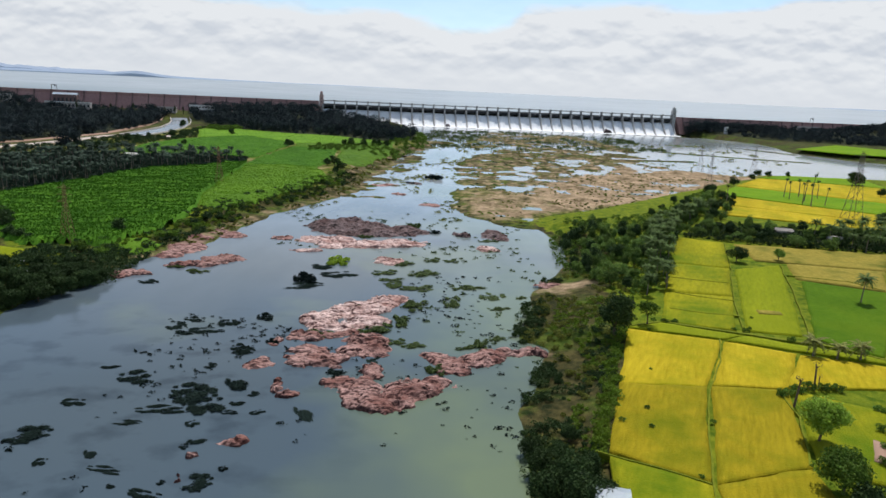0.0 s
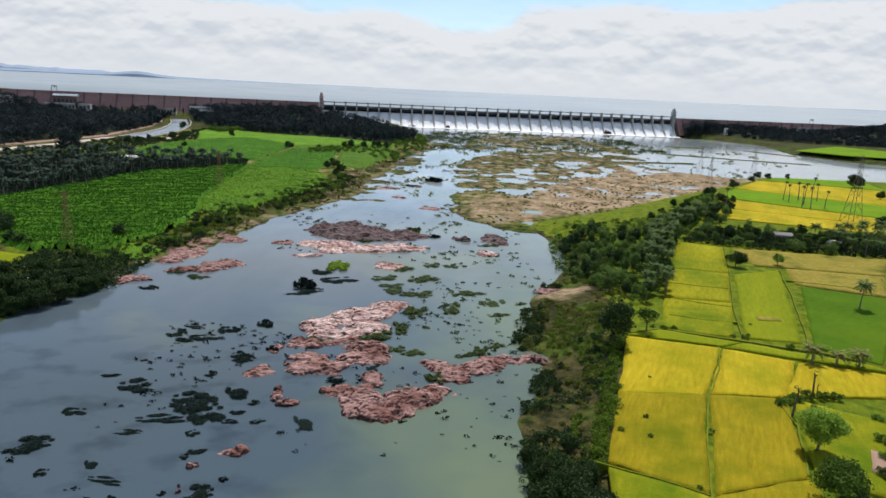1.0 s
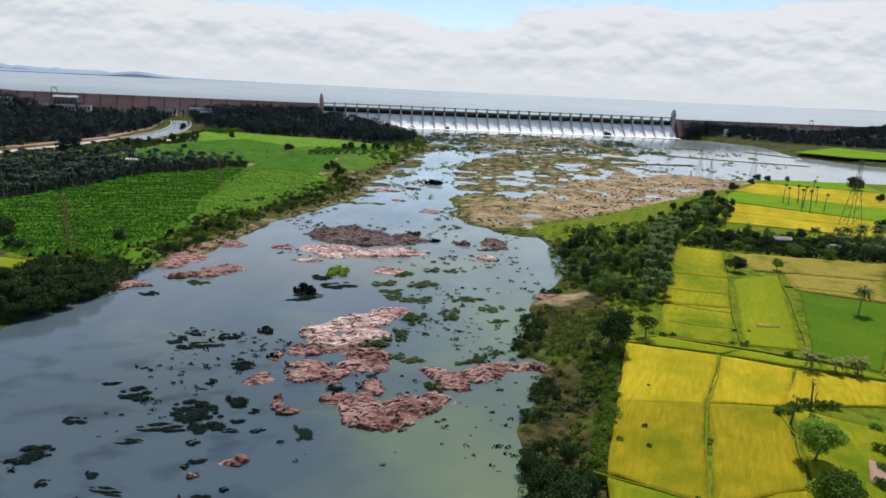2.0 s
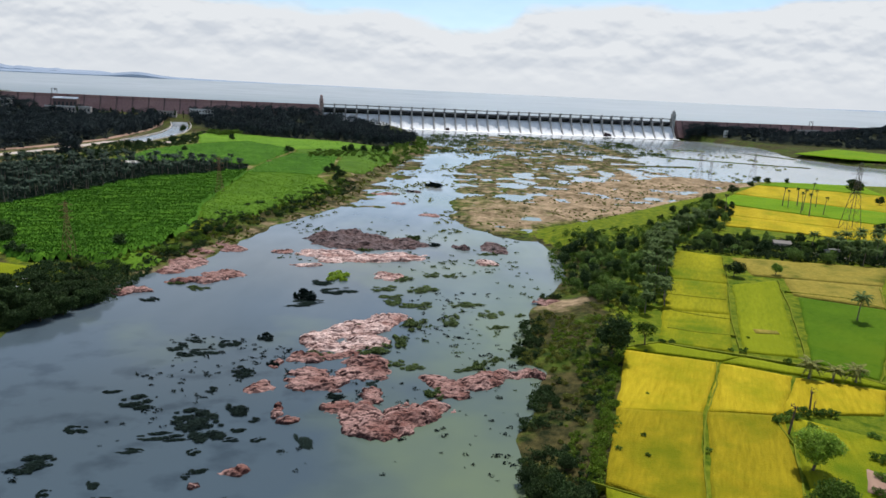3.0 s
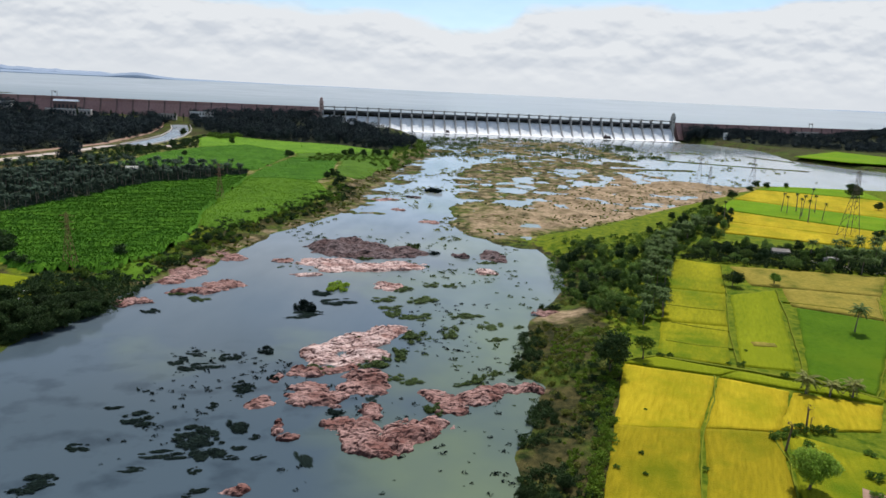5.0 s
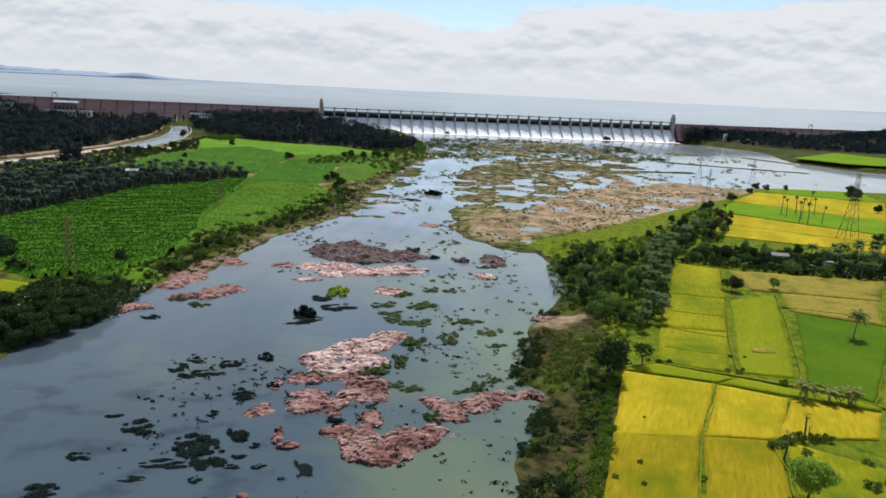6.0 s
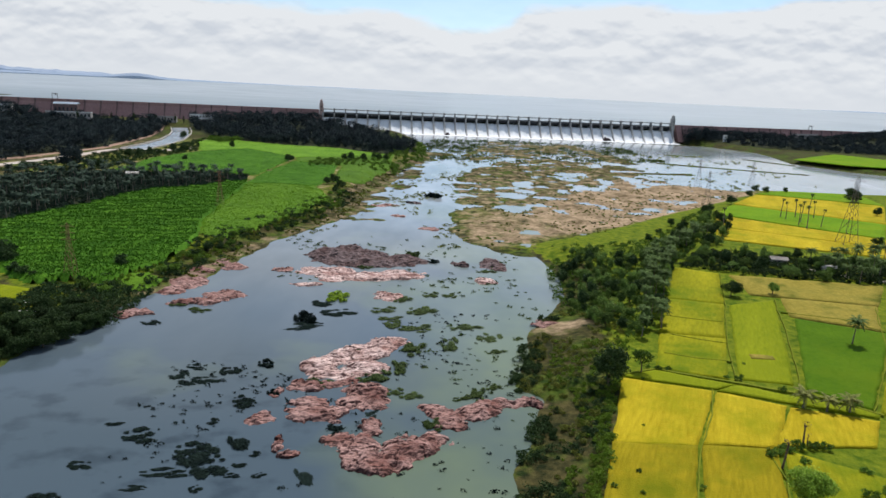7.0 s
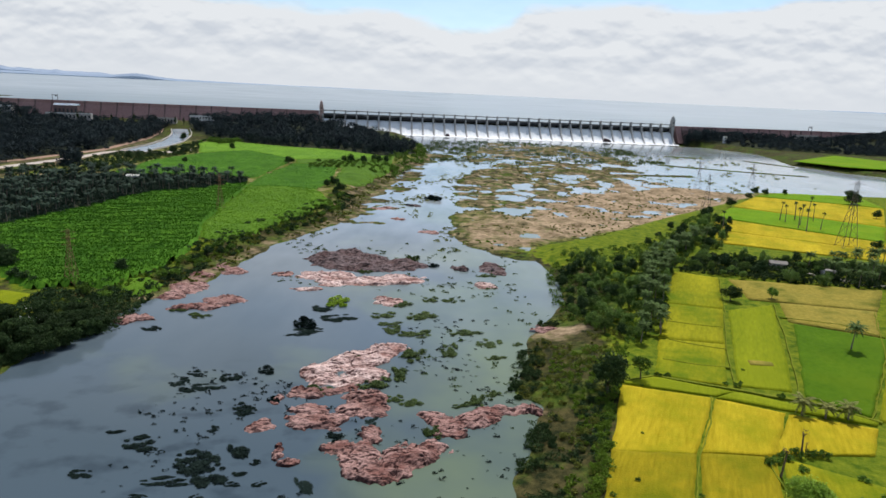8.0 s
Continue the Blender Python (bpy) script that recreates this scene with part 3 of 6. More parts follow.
    lush = np.clip(0.85 * smooth(16, 34, dr) * (dr > 0) + 0.55 * smooth(250, 340, y) * (dr > 4) + 0.34 * m_in + 0.16 * m_in * (1 - smooth(60, 140, x)) * (1 - smooth(450, 560, y)) + 0.55 * smooth(12, 26, dl) * smooth(-372, -340, x) * (1 - smooth(850, 900, y)) + 0.2 * smooth(20, 50, df), 0, 1)
    lush = np.where(inside(PALM_GROVE, x, y), 0.0, lush)
    spit = np.exp(-(((x - 44) / 15) ** 2 + ((y - 226) / 11) ** 2)) + np.exp(-(((x - 25) / 9) ** 2 + ((y - 166) / 4) ** 2))
    # ground gets a darker colour inside the forest and grove outlines
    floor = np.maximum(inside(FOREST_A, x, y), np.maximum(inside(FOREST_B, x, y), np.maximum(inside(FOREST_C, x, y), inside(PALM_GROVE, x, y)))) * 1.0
    dry = np.maximum(dry, 0.68 * spit)
    stone = np.clip(0.35 * spit + 0.62 * np.exp(-(((x + 108) / 10) ** 2 + ((y - 268) / 24) ** 2)), 0, 1)
    return h, dry, lush, stone, floor


def spaced(*runs):
    out = []
    for a, b, s in runs:
        out.extend(np.arange(a, b, s))
    return np.array(out)


def ground_z(x, y):
    return float(land(np.array([x]), np.array([y]))[0][0])


def build_ground():
    xs = spaced((-4800, -1200, 300), (-1200, -520, 40), (-520, -240, 8), (-240, 260, 2.5), (260, 640, 6), (640, 1300, 30), (1300, 4801, 300))
    ys = spaced((-1500, -100, 200), (-100, 70, 17), (70, 440, 2.2), (440, 1020, 4), (1020, 1420, 10), (1420, 2700, 80), (2700, 4801, 300))
    X, Y = np.meshgrid(xs, ys, indexing="ij")
    h, dry, lush, stone, floor = land(X, Y)
    ob = solid("ground", np.stack([X.ravel(), Y.ravel(), h.ravel()], 1), grid_faces(len(xs), len(ys)), M_GROUND, shade_smooth=True)
    att = ob.data.color_attributes.new("zone", "FLOAT_COLOR", "POINT")
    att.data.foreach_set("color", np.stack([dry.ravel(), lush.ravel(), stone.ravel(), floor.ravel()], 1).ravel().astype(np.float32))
    tagged(ob, "scrubby riverside ground with dry silt and grass", "ground", kind="structure")


build_ground()


def build_water():
    xs = spaced((-700, 1300, 25))
    ys = spaced((-500, 520, 60), (520, 1230, 15))
    X, Y = np.meshgrid(xs, ys, indexing="ij")
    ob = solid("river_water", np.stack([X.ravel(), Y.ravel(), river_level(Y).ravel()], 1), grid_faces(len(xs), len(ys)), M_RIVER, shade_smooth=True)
    tagged(ob, "calm murky grey-green river water", "water", kind="structure")
    # the lake reaches from just behind the dam to the horizon
    xs = spaced((-4500, -1400, 400), (-1400, 1500, 100), (1500, 4501, 400))
    V, n = [], len(xs)
    for x in xs:
        d = float(dam_line(x)) + 3
        V += [(x, d, LAKE), (x, d + 700, LAKE + 1), (x, 2700, LAKE + 9), (x, 3500, LAKE + 23), (x, 4100, LAKE + 38), (x, 4650, LAKE + 54)]
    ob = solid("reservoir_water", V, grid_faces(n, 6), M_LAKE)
    tagged(ob, "wide pale reservoir reaching to the horizon", "water", kind="structure")


build_water()


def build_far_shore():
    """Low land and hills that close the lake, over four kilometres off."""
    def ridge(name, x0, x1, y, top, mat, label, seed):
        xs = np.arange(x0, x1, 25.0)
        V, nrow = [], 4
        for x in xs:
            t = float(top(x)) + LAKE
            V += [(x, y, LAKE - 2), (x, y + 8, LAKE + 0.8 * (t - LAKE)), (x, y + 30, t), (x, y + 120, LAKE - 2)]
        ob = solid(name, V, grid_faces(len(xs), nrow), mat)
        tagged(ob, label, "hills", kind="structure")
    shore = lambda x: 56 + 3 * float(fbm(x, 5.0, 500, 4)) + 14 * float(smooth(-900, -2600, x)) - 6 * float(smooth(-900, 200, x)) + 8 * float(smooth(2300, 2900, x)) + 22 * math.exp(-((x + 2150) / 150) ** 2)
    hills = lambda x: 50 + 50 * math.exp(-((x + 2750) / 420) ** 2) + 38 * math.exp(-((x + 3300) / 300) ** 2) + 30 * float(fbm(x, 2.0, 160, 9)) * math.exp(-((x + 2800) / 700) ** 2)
    ridge("backdrop_shore", -4200, 4200, 4560, shore, M_SHORE, "far shore of the reservoir, tinted blue for haze", 1)
    ridge("backdrop_hills", -4200, -1700, 4680, hills, M_HILL, "hills on the horizon, tinted pale blue for haze", 2)


build_far_shore()


# ---- the dam ----
def build_spillway():
    along = (SPILL_B - SPILL_A)
    length = along.length
    frame_m = Matrix.Translation(SPILL_A) @ Matrix.Rotation(math.atan2(along.y, along.x), 4, "Z")  # local x along, -y downstream
    bays, step = 33, length / 33
    dam = new("spillway_dam")
    dam.matrix_world = frame_m
    tagged(dam, "long concrete spillway dam with open gates", "dam", kind="structure")
    prof = [(8, -5), (8, 28), (4, 30.5), (0, 31), (-4, 29.8), (-9, 25.5), (-15, 18.5), (-21, 12.2), (-27, 8.4), (-33, 7.2), (-33, -5)]
    V = [(x, y, z) for x in (0, length) for y, z in prof]
    n = len(prof)
    F = [(i, (i + 1) % n, n + (i + 1) % n, n + i) for i in range(n)] + [tuple(range(n))[::-1], tuple(range(n, 2 * n))]
    solid("ogee_body", V, F, M_DARK_CONC, dam)
    # piers with a sloping tail, one between each two bays
    side = [(9, 20), (9, 40), (-7, 40), (-8, 33), (-15, 22.5), (-22, 14.5), (-29, 9.2), (-29, 4), (0, 4)]
    n = len(side)
    V = [(x, y, z) for x in (-1.15, 1.15) for y, z in side]
    F = [(i, (i + 1) % n, n + (i + 1) % n, n + i) for i in range(n)] + [tuple(range(n))[::-1], tuple(range(n, 2 * n))]
    pier_me = mesh_of("pier", V, F, M_CONCRETE)
    bm = box_bm((0, -1, 43.6, 2.2, 2.4, 7.2), (0, -1, 47.7, 3.0, 3.4, 1.0), (0, 4, 43.6, 2.2, 2.2, 7.2))
    post_me = bpy.data.meshes.new("hoist_post")
    bm.to_mesh(post_me)
    bm.free()
    post_me.materials.append(M_CONCRETE)
    gm = box_bm((0, 1.5, 36.6, step - 3.1, 0.9, 4.6), *[(0, 0.8, 34.9 + 1.1 * k, step - 3.1, 0.6, 0.25) for k in range(4)])
    gate_me = bpy.data.meshes.new("gate")
    gm.to_mesh(gate_me)
    gm.free()
    gate_me.materials.append(M_STEEL_DARK)
    rng = np.random.default_rng(5)
    for k in range(bays + 1):
        for nm, me in (("pier", pier_me), ("hoist_post", post_me)):
            ob = new(nm, me)
            ob.parent, ob.location = dam, (k * step, 0, 0)
        if k < bays:
            ob = new("gate", gate_me)
            ob.parent, ob.location = dam, ((k + 0.5) * step, 0, float(rng.uniform(-0.4, 0.4)))
    part("road_deck", box_bm((length / 2, 1, 39.4, length, 11, 1.2), (length / 2, -4.4, 40.6, length, 0.35, 1.1), (length / 2, 6.4, 40.6, length, 0.35, 1.1)), M_DARK_CONC, dam)
    part("hoist_bridge", box_bm((length / 2, -1, 46.2, length, 1.0, 1.5), (length / 2, 4, 46.2, length, 1.0, 1.5), (length / 2, 1.5, 47.0, length, 6, 0.3)), M_CONCRETE, dam)
    # sheets of falling water, one a bay, with a torn lower edge
    falls = new("spillway_falls")
    falls.matrix_world = frame_m
    tagged(falls, "white water pouring down the spillway bays", "waterfall", kind="structure")
    fall = [(1, 31.9), (-4, 30.9), (-9, 26.8), (-15, 19.8), (-21, 13.6), (-27, 9.9), (-33, 9.0), (-37, 9.15)]
    for v in range(4):
        nx = 15
        V = []
        for i in range(nx):
            x = -step / 2 + 1.6 + (step - 3.2) * i / (nx - 1)
            for j, (y, z) in enumerate(fall):
                lump = float(fbm(x + 40 * v, y * 0.4, 3.0, 21 + v)) * (0.25 + 0.13 * j)
                V.append((x, y - lump, z + 0.5 * lump))
        me = mesh_of("water_sheet", V, grid_faces(nx, len(fall)), M_FOAM, True)
        for k in range(v, bays, 4):
            ob = new("water_sheet", me)
            ob.parent, ob.location = falls, ((k + 0.5) * step, 0, 0)
    # foam at the foot
    xs, ys = np.arange(-4, length + 4, 4.0), np.arange(-66, -27, 3.0)
    X, Y = np.meshgrid(xs, ys, indexing="ij")
    nz = fbm(X, Y, 9, 31, 5)
    Z = 9.15 + 0.9 * smooth(-62, -36, Y) * (0.6 + nz)
    keep = (nz + 1.4 * smooth(-64, -40, Y) > 0.55)[:-1, :-1].ravel()
    solid("foam_apron", np.stack([X.ravel(), Y.ravel(), Z.ravel()], 1), grid_faces(len(xs), len(ys), keep), M_FOAM, falls, "churned white foam", True)
    # end towers
    for nm, x, mat, lab in (("gate_tower", -3.0, M_TOWER, "pink plastered end tower of the dam"), ("gate_tower", length + 3.0, M_CONCRETE, "grey concrete end tower of the dam")):
        t = new(nm)
        t.matrix_world = frame_m @ Matrix.Translation((x, 0, 0))
        tagged(t, lab, "tower", "towers at the spillway's ends")
        part("shaft", box_bm((0, 0, 29, 6.8, 8, 52), bevel=0.2), mat, t)
        part("cornice", box_bm((0, 0, 55.5, 8.0, 9.2, 1.2), bevel=0.2), mat, t)
        part("lantern", box_bm((0, 0, 58.1, 4.6, 5.4, 4.2), (0, 0, 60.4, 5.6, 6.4, 0.6)), mat, t)
        cap = bmesh.new()
        bmesh.ops.create_cone(cap, cap_ends=True, segments=4, radius1=3.2, radius2=0.2, depth=3.0, matrix=Matrix.Translation((0, 0, 62.2)) @ Matrix.Rotation(radians(45), 4, "Z"))
        part("cap", cap, mat, t)
        for z in (44, 50):
            part("window", box_bm((0, -4.05, z, 1.5, 0.2, 2.6)), M_GLASS, t)


build_spillway()


def build_wing(name, a, b, top, base, label, step):
    a, b = Vector(a), Vector(b)
    d = b - a
    n_len = d.length
    w = new(name)
    w.matrix_world = Matrix.Translation(a) @ Matrix.Rotation(math.atan2(d.y, d.x), 4, "Z")
    tagged(w, label, "dam", kind="structure")
    side = [(4, base - 6), (4, top), (-4, top), (-4.5, top - 4), (-(top - base) * 0.62 - 4, base - 6)]
    n = len(side)
    V = [(x, y, z) for x in (0, n_len) for y, z in side]
    F = [(i, (i + 1) % n, n + (i + 1) % n, n + i) for i in range(n)] + [tuple(range(n))[::-1], tuple(range(n, 2 * n))]
    solid("wall_body", V, F, M_MASONRY, w)
    part("parapet", box_bm((n_len / 2, -3.9, top + 0.6, n_len, 0.5, 1.2), (n_len / 2, 3.9, top + 0.6, n_len, 0.5, 1.2)), M_MASONRY, w, "low masonry parapet")
    side = [(0, base - 6), (0, top + 1.4), (-5.2, top + 1.4), (-5.6, top - 4), (-(top - base) * 0.62 - 5.6, base - 6)]
    V = [(x, y, z) for x in (-1.1, 1.1) for y, z in side]
    me = mesh_of("pilaster", V, F, M_PILASTER)
    for k in range(int(n_len / step)):
        ob = new("pilaster", me)
        ob.parent, ob.location = w, (k * step + step * 0.5, 0, 0)


build_wing("dam_wall_west", (-1050, 1066, 0), (-239, 1214.5, 0), 44.0, 18, "long reddish masonry dam wall with pilasters", 26.0)
build_wing("dam_wall_east", (443, 1301, 0), (1150, 1500.5, 0), 43.0, 18, "reddish masonry dam wall behind trees", 26.0)


# ---- road, fields ----
def strip(name, pts, width, lift, mat, label, category, kind="structure", jitter=0.0, level=None, seed=0):
    """A ribbon laid along a line on the ground, with sloping shoulders."""
    pts = [Vector((*p, 0)) for p in pts]
    dense = []
    for a, b in zip(pts, pts[1:]):
        n = max(2, int((b - a).length / 3))
        dense += [a.lerp(b, i / n) for i in range(n)]
    dense.append(pts[-1])
    V = []
    for i, p in enumerate(dense):
        d = (dense[min(i + 1, len(dense) - 1)] - dense[max(i - 1, 0)]).normalized()
        side = Vector((-d.y, d.x, 0))
        wob = float(fbm(p.x, p.y, 8, 40 + seed)) * jitter
        w = width * (1 + 0.5 * float(fbm(p.x, p.y, 5, 60 + seed)) * (jitter > 0))
        z = level if level is not None else ground_z(p.x, p.y)
        for s, dz in ((-1.0, -0.5), (-0.7, lift), (0.7, lift), (1.0, -0.5)):
            q = p + side * (s * w / 2 + wob)
            V.append((q.x, q.y, z + dz))
    return tagged(solid(name, V, grid_faces(len(dense), 4), mat), label, category, kind=kind)


strip("road_west", [(-470, 330), (-405, 480), (-385, 535), (-372, 590), (-364, 640), (-362, 690), (-352, 712), (-312, 712), (-296, 760)], 11.0, 0.6, M_ROAD, "pale dusty road leading to the dam", "road")
strip("road_track", [(-500, 420), (-412, 560), (-396, 610), (-386, 660), (-378, 715), (-386, 770), (-404, 880), (-440, 1000), (-466, 1072)], 9.0, 0.6, M_DIRT, "bare reddish dirt track beside the road", "road")
CANAL = [(-344, 716), (-347, 780), (-358, 850), (-380, 930), (-406, 1000), (-424, 1040)]
strip("canal_water", CANAL, 28.0, 0.7, M_CANAL, "grey canal water below the power house", "water")
for side in (-1, 1):
    strip("canal_wall", [(x + side * 14.0, y + side * 2.5) for x, y in CANAL], 1.3, 1.4, M_CREAM, "pale concrete rim along the canal", "wall")

strip("footpath", [(172, 326), (184, 321), (193, 312), (203, 304), (222, 300)], 3.2, 0.7, M_ROAD, "pale trodden path beside the hedge", "path")


def plot(name, quad, mat, label, top=4.5, seed=0, rough=0.12, thick=0.5, cell=1.6):
    """A field between four corners: a slab of standing crop with an uneven top and ragged sides."""
    mid = sum(np.array(p, float) for p in quad) / 4
    a, b, c, d = [np.array(p, float) + 0.5 * (np.array(p, float) - mid) / np.linalg.norm(np.array(p, float) - mid) for p in quad]
    nu = max(6, int(max(np.linalg.norm(b - a), np.linalg.norm(c - d)) / cell))
    nv = max(6, int(max(np.linalg.norm(d - a), np.linalg.norm(c - b)) / cell))
    ends = lambda n: np.concatenate([[0], np.linspace(0.004, 0.996, n - 2), [1]])
    U, W = np.meshgrid(ends(nu), ends(nv), indexing="ij")
    U3, W3 = U[..., None], W[..., None]
    P = (a * (1 - U3) + b * U3) * (1 - W3) + (d * (1 - U3) + c * U3) * W3
    X, Y = P[..., 0], P[..., 1]
    X = X + fbm(X, Y, 7, 70 + seed) * 0.7
    Y = Y + fbm(X, Y, 7, 80 + seed) * 0.7
    Z = top + thick + fbm(X, Y, 5, 90 + seed, 3) * rough + fbm(X, Y, 1.3, 95, 2) * rough * 0.7
    rim = (U == 0) | (U == 1) | (W == 0) | (W == 1)
    Z = np.where(rim, top - 0.6, Z)
    ob = solid(name, np.stack([X.ravel(), Y.ravel(), Z.ravel()], 1), grid_faces(nu, nv), mat, shade_smooth=True)
    return tagged(ob, label, "field", "paddy fields", kind="structure")


NEAR_FIELDS = [
    ((33, 109), (48, 100.5), (62, 139), (42.5, 139), "rice"), ((42.5, 139.2), (62, 139.2), (78, 170), (54, 176), "ripe"),
    ((49.5, 100), (69, 107), (81, 139), (63.5, 139.5), "rice"), ((64, 140.5), (81.5, 140.5), (95, 162.5), (79, 169), "ripe"),
    ((82, 141), (107, 143), (116, 156), (96, 162), "ripe"), ((30, 90), (46, 92), (47.5, 99), (32.5, 107), "half"),
    ((46.5, 82), (66, 86), (68.5, 106), (49, 99), "rice"), ((70, 106), (84, 100), (101, 128), (83, 139), "half"),
    ((54.5, 178), (79, 172), (86, 175), (66, 183), "green"), ((80, 170.5), (117, 158), (120, 161), (87, 174.5), "green"),
]
MID_FIELDS = [
    ((66.5, 185), (86, 179), (99, 213), (78, 216), "half"), ((78, 217), (99.5, 214), (115, 253), (92, 258), "half"),
    ((92, 259), (115.5, 254), (133, 303), (115, 311), "half"), ((90, 180), (105, 177.5), (140, 262), (117, 252), "green"),
    ((107.5, 175), (119, 163), (165, 226), (137, 239), "lush"), ((120, 161), (132, 157), (178, 222), (166, 225), "half"),
    ((137, 242), (164, 229), (182, 260), (145, 266), "stubble"), ((134, 270), (183, 261), (207, 294), (138, 301), "stubble"),
    ((166, 226), (190, 222), (225, 290), (208, 293), "half"),
]
FAR_FIELDS = [
    ((166, 388), (244, 357), (262, 385), (182, 428), "ripe"), ((182, 429), (262, 386), (282, 410), (200, 477), "ripe"),
    ((245, 356), (320, 340), (345, 395), (283, 409), "ripe"), ((203, 481), (284, 412), (322, 468), (238, 535), "bright"),
    ((285, 411), (346, 396), (380, 450), (323, 467), "bright"), ((240, 538), (323, 470), (384, 566), (290, 606), "ripe"),
    ((325, 469), (382, 452), (450, 560), (386, 565), "ripe"), ((292, 610), (386, 568), (405, 640), (330, 640), "bright"),
]
FIELD_LOOK = {
    "bright": (M_RICE_BRIGHT, "vivid green rice field"), "rice": (M_RICE, "dull gold ripening rice field"), "ripe": (M_RIPE, "bright yellow ripe rice field"), "half": (M_RICE_HALF, "yellow-green half-ripe rice field"),
    "green": (M_RICE_MID, "fresh yellow-green rice field"), "lush": (M_RICE_GREEN, "deep green young rice field"), "stubble": (M_STUBBLE, "patchy dry stubble field"),
}
for k, (*quad, look_name) in enumerate(NEAR_FIELDS + MID_FIELDS + FAR_FIELDS):
    mat, label = FIELD_LOOK[look_name]
    plot("paddy_field", quad, mat, label, seed=k, cell=1.4 if quad[0][1] < 200 else 3.0)
plot("paddy_field", ((-172, 224), (-153, 218), (-152, 231), (-166, 234)), M_RICE_MID, "small light green field among shrubs", top=4.9, seed=55)
plot("paddy_field", ((506, 958), (550, 890), (770, 838), (655, 1115)), M_RICE_BRIGHT, "bright green field across the channel", top=12.9, seed=56, cell=6, rough=0.4)


plot("dirt_patch", ((83, 110), (88, 106), (92, 113), (87, 117)), M_DIRT, "bare trampled dirt patch in the rice", top=4.85, seed=58, thick=0.36, cell=1.0)
plot("dirt_patch", ((101, 196), (107.5, 196), (108, 198.6), (101.5, 199)), M_STUBBLE, "pale bare patch in the young rice", top=4.85, seed=59, thick=0.32, cell=1.0)
for k, line in enumerate((
    [(78.5, 171), (72, 155), (63, 139), (55, 119), (48.5, 100), (45, 88)], [(53, 178), (66, 184), (87, 176.5), (107, 170), (120, 160)],
    [(30, 108.5), (40, 104), (48, 99.5)], [(88, 178), (101, 216), (115.5, 252), (128, 287), (134, 304)], [(106, 176), (124, 219), (141, 264)],
    [(118, 161), (151, 206), (180, 258)], [(135, 246), (156, 241), (165, 227)], [(78, 137), (77, 126), (69, 107)], [(80.8, 215.3), (90, 211), (98.4, 208.5)], [(72.9, 197.2), (83, 194), (93.3, 192.5)], [(84, 236), (96, 233), (106, 231)])):
    strip("bund", line, 0.45 if k != 1 else 1.5, 0.64, M_BUND, "low grassy earth bund between rice fields", "bund", kind="structure", jitter=0.7, level=4.5, seed=k)


# ---- leaves ----
def leaf_cloud(rng, lobes, count, size, up=0.25, shell=0.35, loose=0.7):
    """Loose leaf sprays over the skins of several rounded lobes (centre and radii)."""
    lobes = np.array(lobes, float)
    area = (lobes[:, 3] * lobes[:, 4] + lobes[:, 3] * lobes[:, 5]) ** 0.9
    pick = rng.choice(len(lobes), count, p=area / area.sum())
    d = rng.normal(size=(count, 3))
    d[:, 2] += up
    d /= np.linalg.norm(d, axis=1, keepdims=True)
    r = 1 - shell * rng.random((count, 1)) ** 1.6 + 0.12 * rng.normal(size=(count, 1))
    c = lobes[pick, :3] + d * lobes[pick, 3:6] * r
    nrm = d + loose * rng.normal(size=(count, 3))
    nrm /= np.linalg.norm(nrm, axis=1, keepdims=True)
    t = np.cross(nrm, rng.normal(size=(count, 3)))
    t /= np.linalg.norm(t, axis=1, keepdims=True) + 1e-9
    b = np.cross(nrm, t)
    s = size * rng.uniform(0.55, 1.35, (count, 1))
    bend = nrm * s * 0.35
    V = np.stack([c - t * s - bend, c + b * s * 0.55, c + t * s - bend, c - b * s * 0.55], 1).reshape(-1, 3)
    return V, np.arange(count * 4).reshape(-1, 4)


def crown_lobes(rng, height, radius, base, n, squash=0.8):
    out = [(0, 0, (height + base) / 2, radius * 0.72, radius * 0.72, (height - base) * 0.42)]
    for k in range(n):
        a, q = rng.uniform(0, 6.28), rng.uniform(0.35, 0.85)
        rr = radius * rng.uniform(0.3, 0.5)
        z = base + (height - base) * (0.25 + 0.6 * rng.random() * (1.15 - 0.5 * q))
        out.append((math.cos(a) * radius * q * 0.85, math.sin(a) * radius * q * 0.85, z, rr, rr, rr * squash))
    return out


def limb(V, F, a, b, r0, r1, sides=6):
    a, b = np.array(a, float), np.array(b, float)
    d = (b - a) / np.linalg.norm(b - a)
    u = np.cross(d, (0.3, 0.9, 0.1))
    u /= np.linalg.norm(u)
    w = np.cross(d, u)
    n0 = len(V)
    for p, r in ((a, r0), (b, r1)):
        for k in range(sides):
            t = 6.2832 * k / sides
            V.append(p + r * (math.cos(t) * u + math.sin(t) * w))
    for k in range(sides):
        F.append((n0 + k, n0 + (k + 1) % sides, n0 + sides + (k + 1) % sides, n0 + sides + k))


